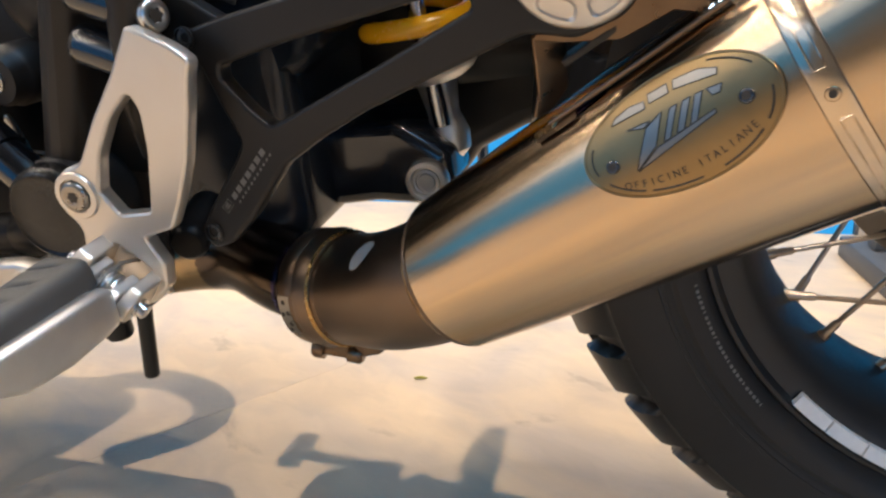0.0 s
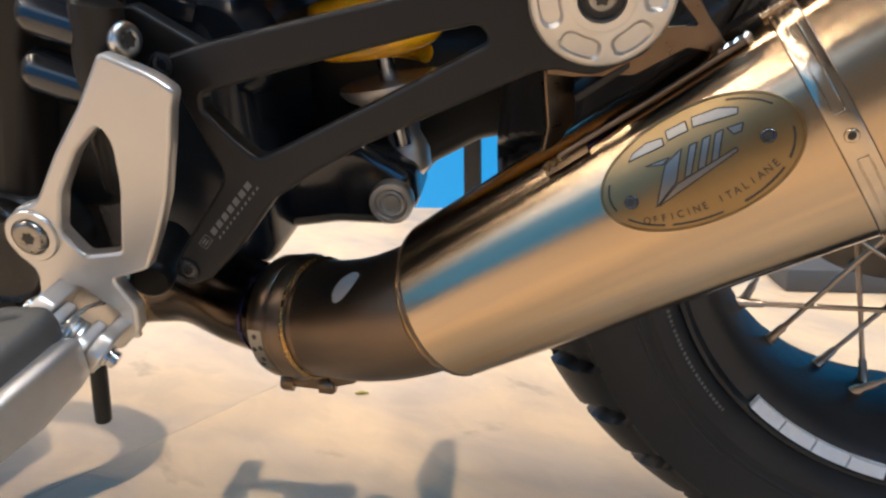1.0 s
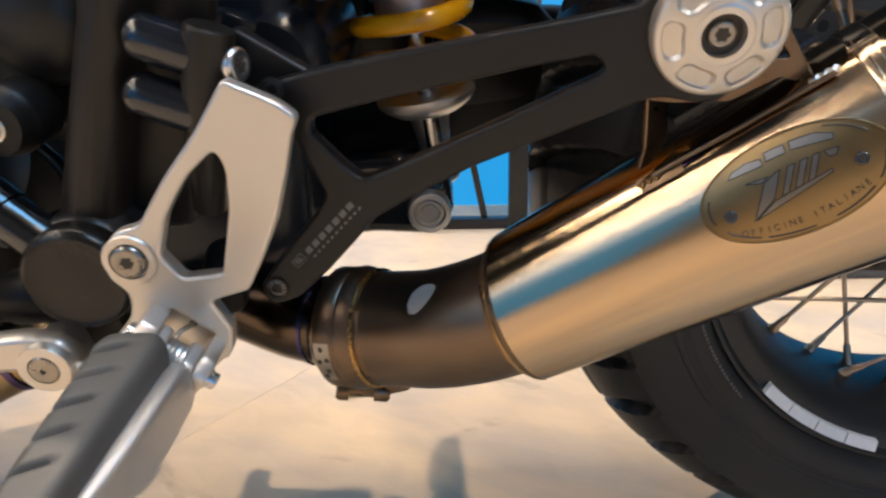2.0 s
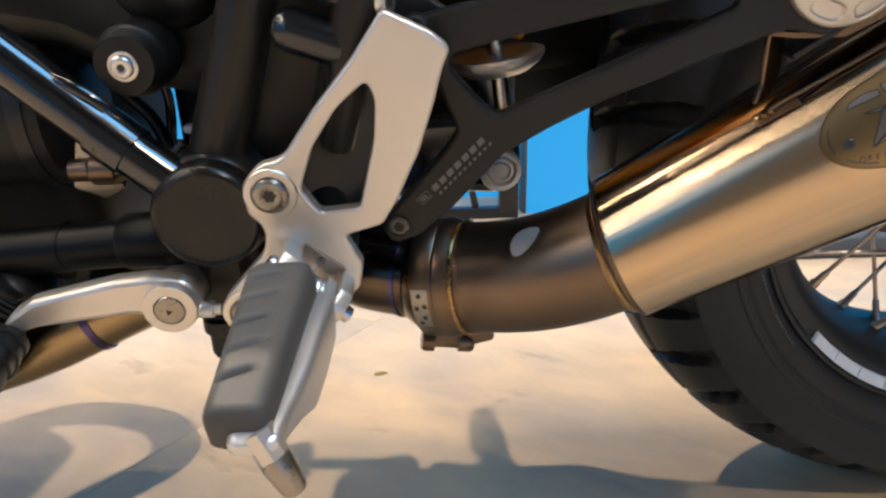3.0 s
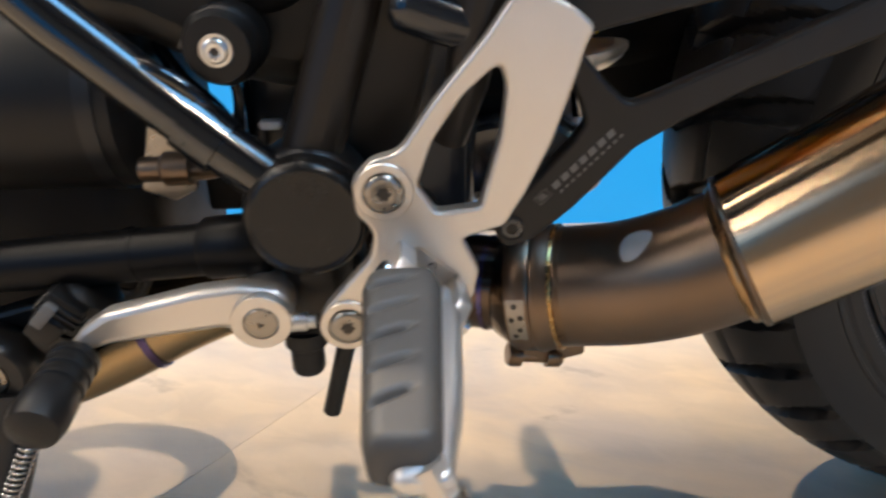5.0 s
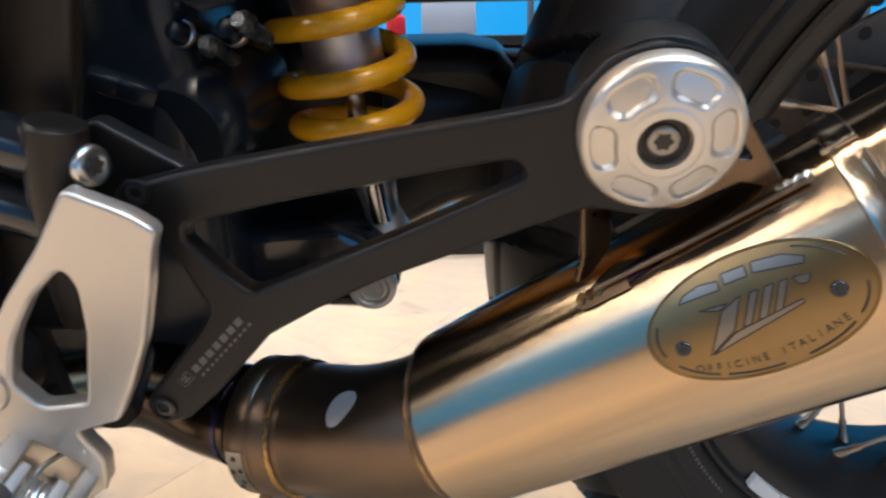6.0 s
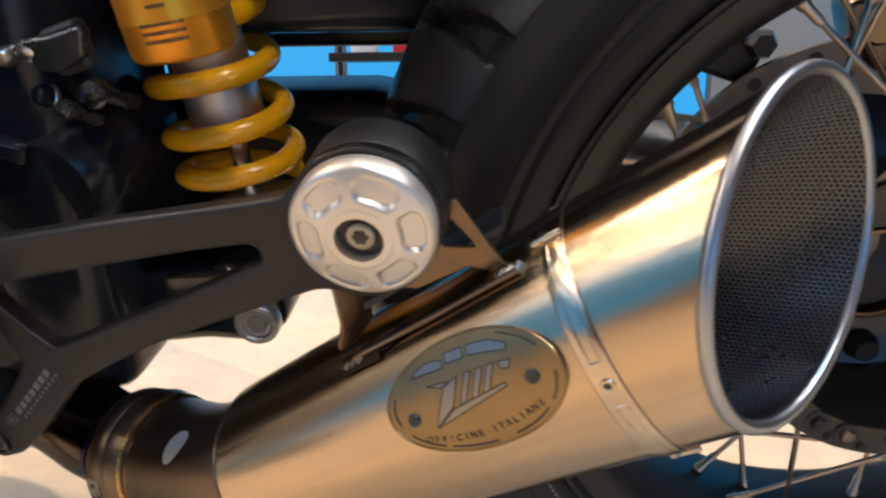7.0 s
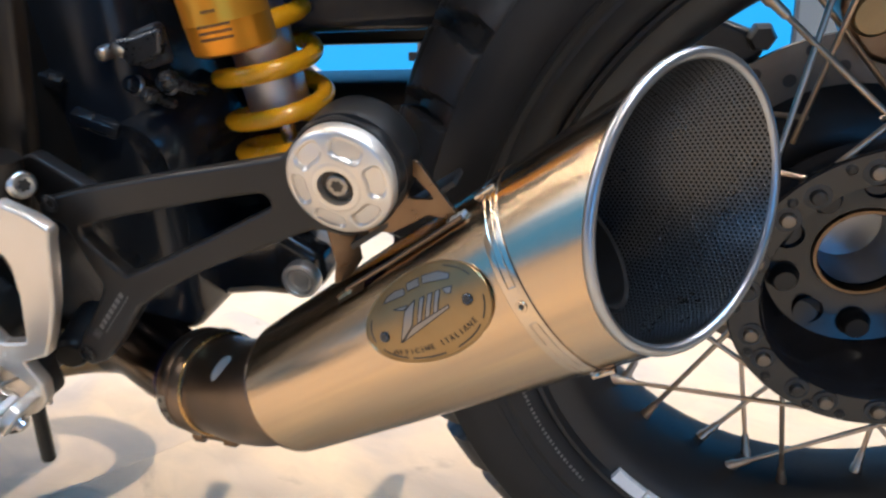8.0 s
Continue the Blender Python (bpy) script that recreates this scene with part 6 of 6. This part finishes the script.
part("disc_carrier", lathe([(0.060, 0.060), (0.072, 0.062), (0.0985, 0.080), (0.0985, 0.084), (0.070, 0.068), (0.060, 0.066)], (0, 0, 0), (0, 1, 0), 80), SATIN, DISCB)
for k in range(40):
    t = radians(9 * k + 7)
    r = 0.1265 if k % 2 else 0.1110
    part("disc_hole", lathe([(0.0046, -0.0004), (0.0044, -0.0002), (0, -0.0001)], (r * math.cos(t), 0.080, r * math.sin(t)), (0, 1, 0), 14), ENGRAVE, DISCB)

# spokes: one mesh, with its nipple; set round both flanges
def spoke_mesh(y_hub, r_hub, lead, y_rim):
    b = Vector((0.1915, y_rim, 0.0))
    a = Vector((r_hub * math.cos(-radians(lead)), y_hub, -r_hub * math.sin(-radians(lead))))
    bm = tube([a, a.lerp(b, 0.5), b], 0.0018, 10)
    d = (b - a).normalized()
    add_lathe(bm, [(0, -0.017), (0.0022, -0.017), (0.0028, -0.015), (0.0030, -0.006), (0.0040, -0.004), (0.0040, 0.004), (0, 0.004)], b - d * 0.001, d, 12)
    return finish(bm, "spoke", SPOKE)


kinds = [(0.0, spoke_mesh(0.035, 0.085, 27, 0.010)), (6.6, spoke_mesh(-0.046, 0.091, 57, -0.010)), (11.8, spoke_mesh(0.050, 0.091, -31, 0.010)), (18.8, spoke_mesh(-0.044, 0.080, -33, -0.010))]
for k in range(40):
    ob = new("spoke", kinds[k % 4][1])
    ob.parent = WHEEL
    ob.rotation_euler = (0, radians(-(-153.2 + 36.0 * (k // 4) + kinds[k % 4][0])), 0)

# brake caliper and its carrier on the far side of the wheel
CALIPER = part("brake_caliper", slab("brake_caliper", fillet([(-0.030, 0.160), (0.055, 0.165), (0.070, 0.120), (0.030, 0.105), (-0.005, 0.118), (-0.020, 0.135)], 0.008), [], 0.030, 0.004, side_plane(0.066)), RAW, MOTO, "brown brake caliper")
part("caliper_piston", lathe([(0, -0.004), (0.012, -0.004), (0.014, -0.002), (0.014, 0.004)], (-0.006, 0.066, 0.146), (0, 1, 0), 28), BRONZE, CALIPER)
part("caliper_carrier", slab("caliper_carrier", fillet([(-0.130, 0.120), (-0.114, 0.150), (-0.060, 0.128), (-0.072, 0.100), (-0.095, 0.108)], 0.006), [], 0.020, 0.004, side_plane(0.092)), SATIN, CALIPER)
part("carrier_bolt", lathe([(0, -0.012), (0.008, -0.012), (0.010, -0.008), (0.010, 0.002)], (-0.068, 0.092, 0.130), (0, 1, 0), 6), SATIN, CALIPER)

# -- right-hand side: footrest and brake pedal --
for src in (FOOTREST,):
    twin = new("right_footrest_bracket", src.data)
    twin.parent, twin.scale = MOTO, (1, -1, 1)
    for ch in src.children:
        o = new(ch.name.split(".")[0], ch.data)
        o.parent = twin
PEDAL = part("brake_pedal", slab("brake_pedal", lever, [], 0.012, 0.003, side_plane(0.196)), ALU, MOTO, "silver brake pedal")
part("pedal_pad", tube([(-0.662, 0.178, -0.044), (-0.666, 0.228, -0.050)], 0.0105, 20), RUBBER, PEDAL)
part("right_header", tube(smooth_path([(-0.98, 0.30, 0.02), (-0.90, 0.31, -0.05), (-0.80, 0.26, -0.09), (-0.76, 0.18, -0.11), (-0.80, 0.10, -0.12)], 8), 0.021, 24), CERAMIC, PIPE)


# ---- floor boards, and the clutter by the blue panels ----
def board_mesh(w, l):
    return finish(box(-w / 2 + 0.0002, w / 2 - 0.0002, -l / 2 + 0.0002, l / 2 - 0.0002, -0.02, 0.0, 0.0002, 1), "board", FLOORMAT, 30)


TURN = radians(-31)
W, LG = 1.20, 2.40
data = board_mesh(W, LG)
rot = Matrix.Rotation(TURN, 4, "Z")


def trimmed(place):
    """The board cut off at the walls; None if nothing of it is left inside."""
    bm = bmesh.new()
    bm.from_mesh(data)
    bmesh.ops.transform(bm, matrix=place, verts=bm.verts)
    for co, no in (((-4.6, 0, 0), (-1, 0, 0)), ((3.6, 0, 0), (1, 0, 0)), ((0, -4.2, 0), (0, -1, 0)), ((0, 1.62, 0), (0, 1, 0))):
        bmesh.ops.bisect_plane(bm, geom=bm.verts[:] + bm.edges[:] + bm.faces[:], plane_co=co, plane_no=no, clear_outer=True)
    if not bm.faces:
        bm.free()
        return None
    bmesh.ops.transform(bm, matrix=place.inverted(), verts=bm.verts)
    return finish(bm, "board", FLOORMAT, 30)


for i in range(-6, 7):
    for j in range(-4, 5):
        p = rot @ Vector((i * W - 0.0715, j * LG + (LG / 2 if i % 2 else 0) + 0.12, 0))
        place = Matrix.Translation((p.x, p.y, 0)) @ rot
        reach = math.hypot(W, LG) / 2
        if not (-4.6 - reach < p.x < 3.6 + reach and -4.2 - reach < p.y < 1.62 + reach):
            continue
        inside = all(-4.6 < (place @ Vector((sx * W / 2, sy * LG / 2, 0))).x < 3.6 and -4.2 < (place @ Vector((sx * W / 2, sy * LG / 2, 0))).y < 1.62 for sx in (-1, 1) for sy in (-1, 1))
        me = data if inside else trimmed(place)
        if me:
            ob = new("board", me)
            ob.parent = floor
            ob.matrix_local = place


def clutter():
    ob = new("shelf_board", finish(box(-0.62, -0.17, 1.10, 1.36, 0.47, 0.49, 0.002), "shelf_board", SATIN, 0))
    tagged(ob, "dark shelf board on the steel frame", "shelf")
    ob = new("product_box")
    part("carton", box(-0.41, -0.29, 1.16, 1.26, 0.49, 0.60, 0.004), MURAL, ob)
    part("lid_flap", box(-0.405, -0.295, 1.163, 1.257, 0.60, 0.604, 0.001), MURAL, ob)
    tagged(ob, "grey-blue printed carton on the dark shelf", "box")
    ob = new("red_bottle", finish(lathe([(0, 0), (0.020, 0), (0.022, 0.004), (0.022, 0.045), (0.010, 0.056), (0.010, 0.068), (0, 0.070)], (-0.470, 1.20, 0.49), (0, 0, 1), 20), "red_bottle", RED))
    tagged(ob, "small red plastic bottle on the dark shelf", "bottle")
    ob = new("white_tub", finish(lathe([(0, 0), (0.028, 0), (0.032, 0.003), (0.034, 0.055), (0.036, 0.057), (0.036, 0.066), (0, 0.068)], (-0.560, 1.21, 0.49), (0, 0, 1), 24), "white_tub", WEIGHT))
    tagged(ob, "pale grey plastic tub on the dark shelf", "tub")
    ob = new("floor_scrap", finish(tube([(-0.508, 0.268, 0.0022), (-0.500, 0.270, 0.003), (-0.492, 0.271, 0.0022)], [0.0010, 0.0021, 0.0008], 8), "floor_scrap", LEAFBIT))
    tagged(ob, "tiny yellow-green scrap lying on the floor", "scrap")


clutter()
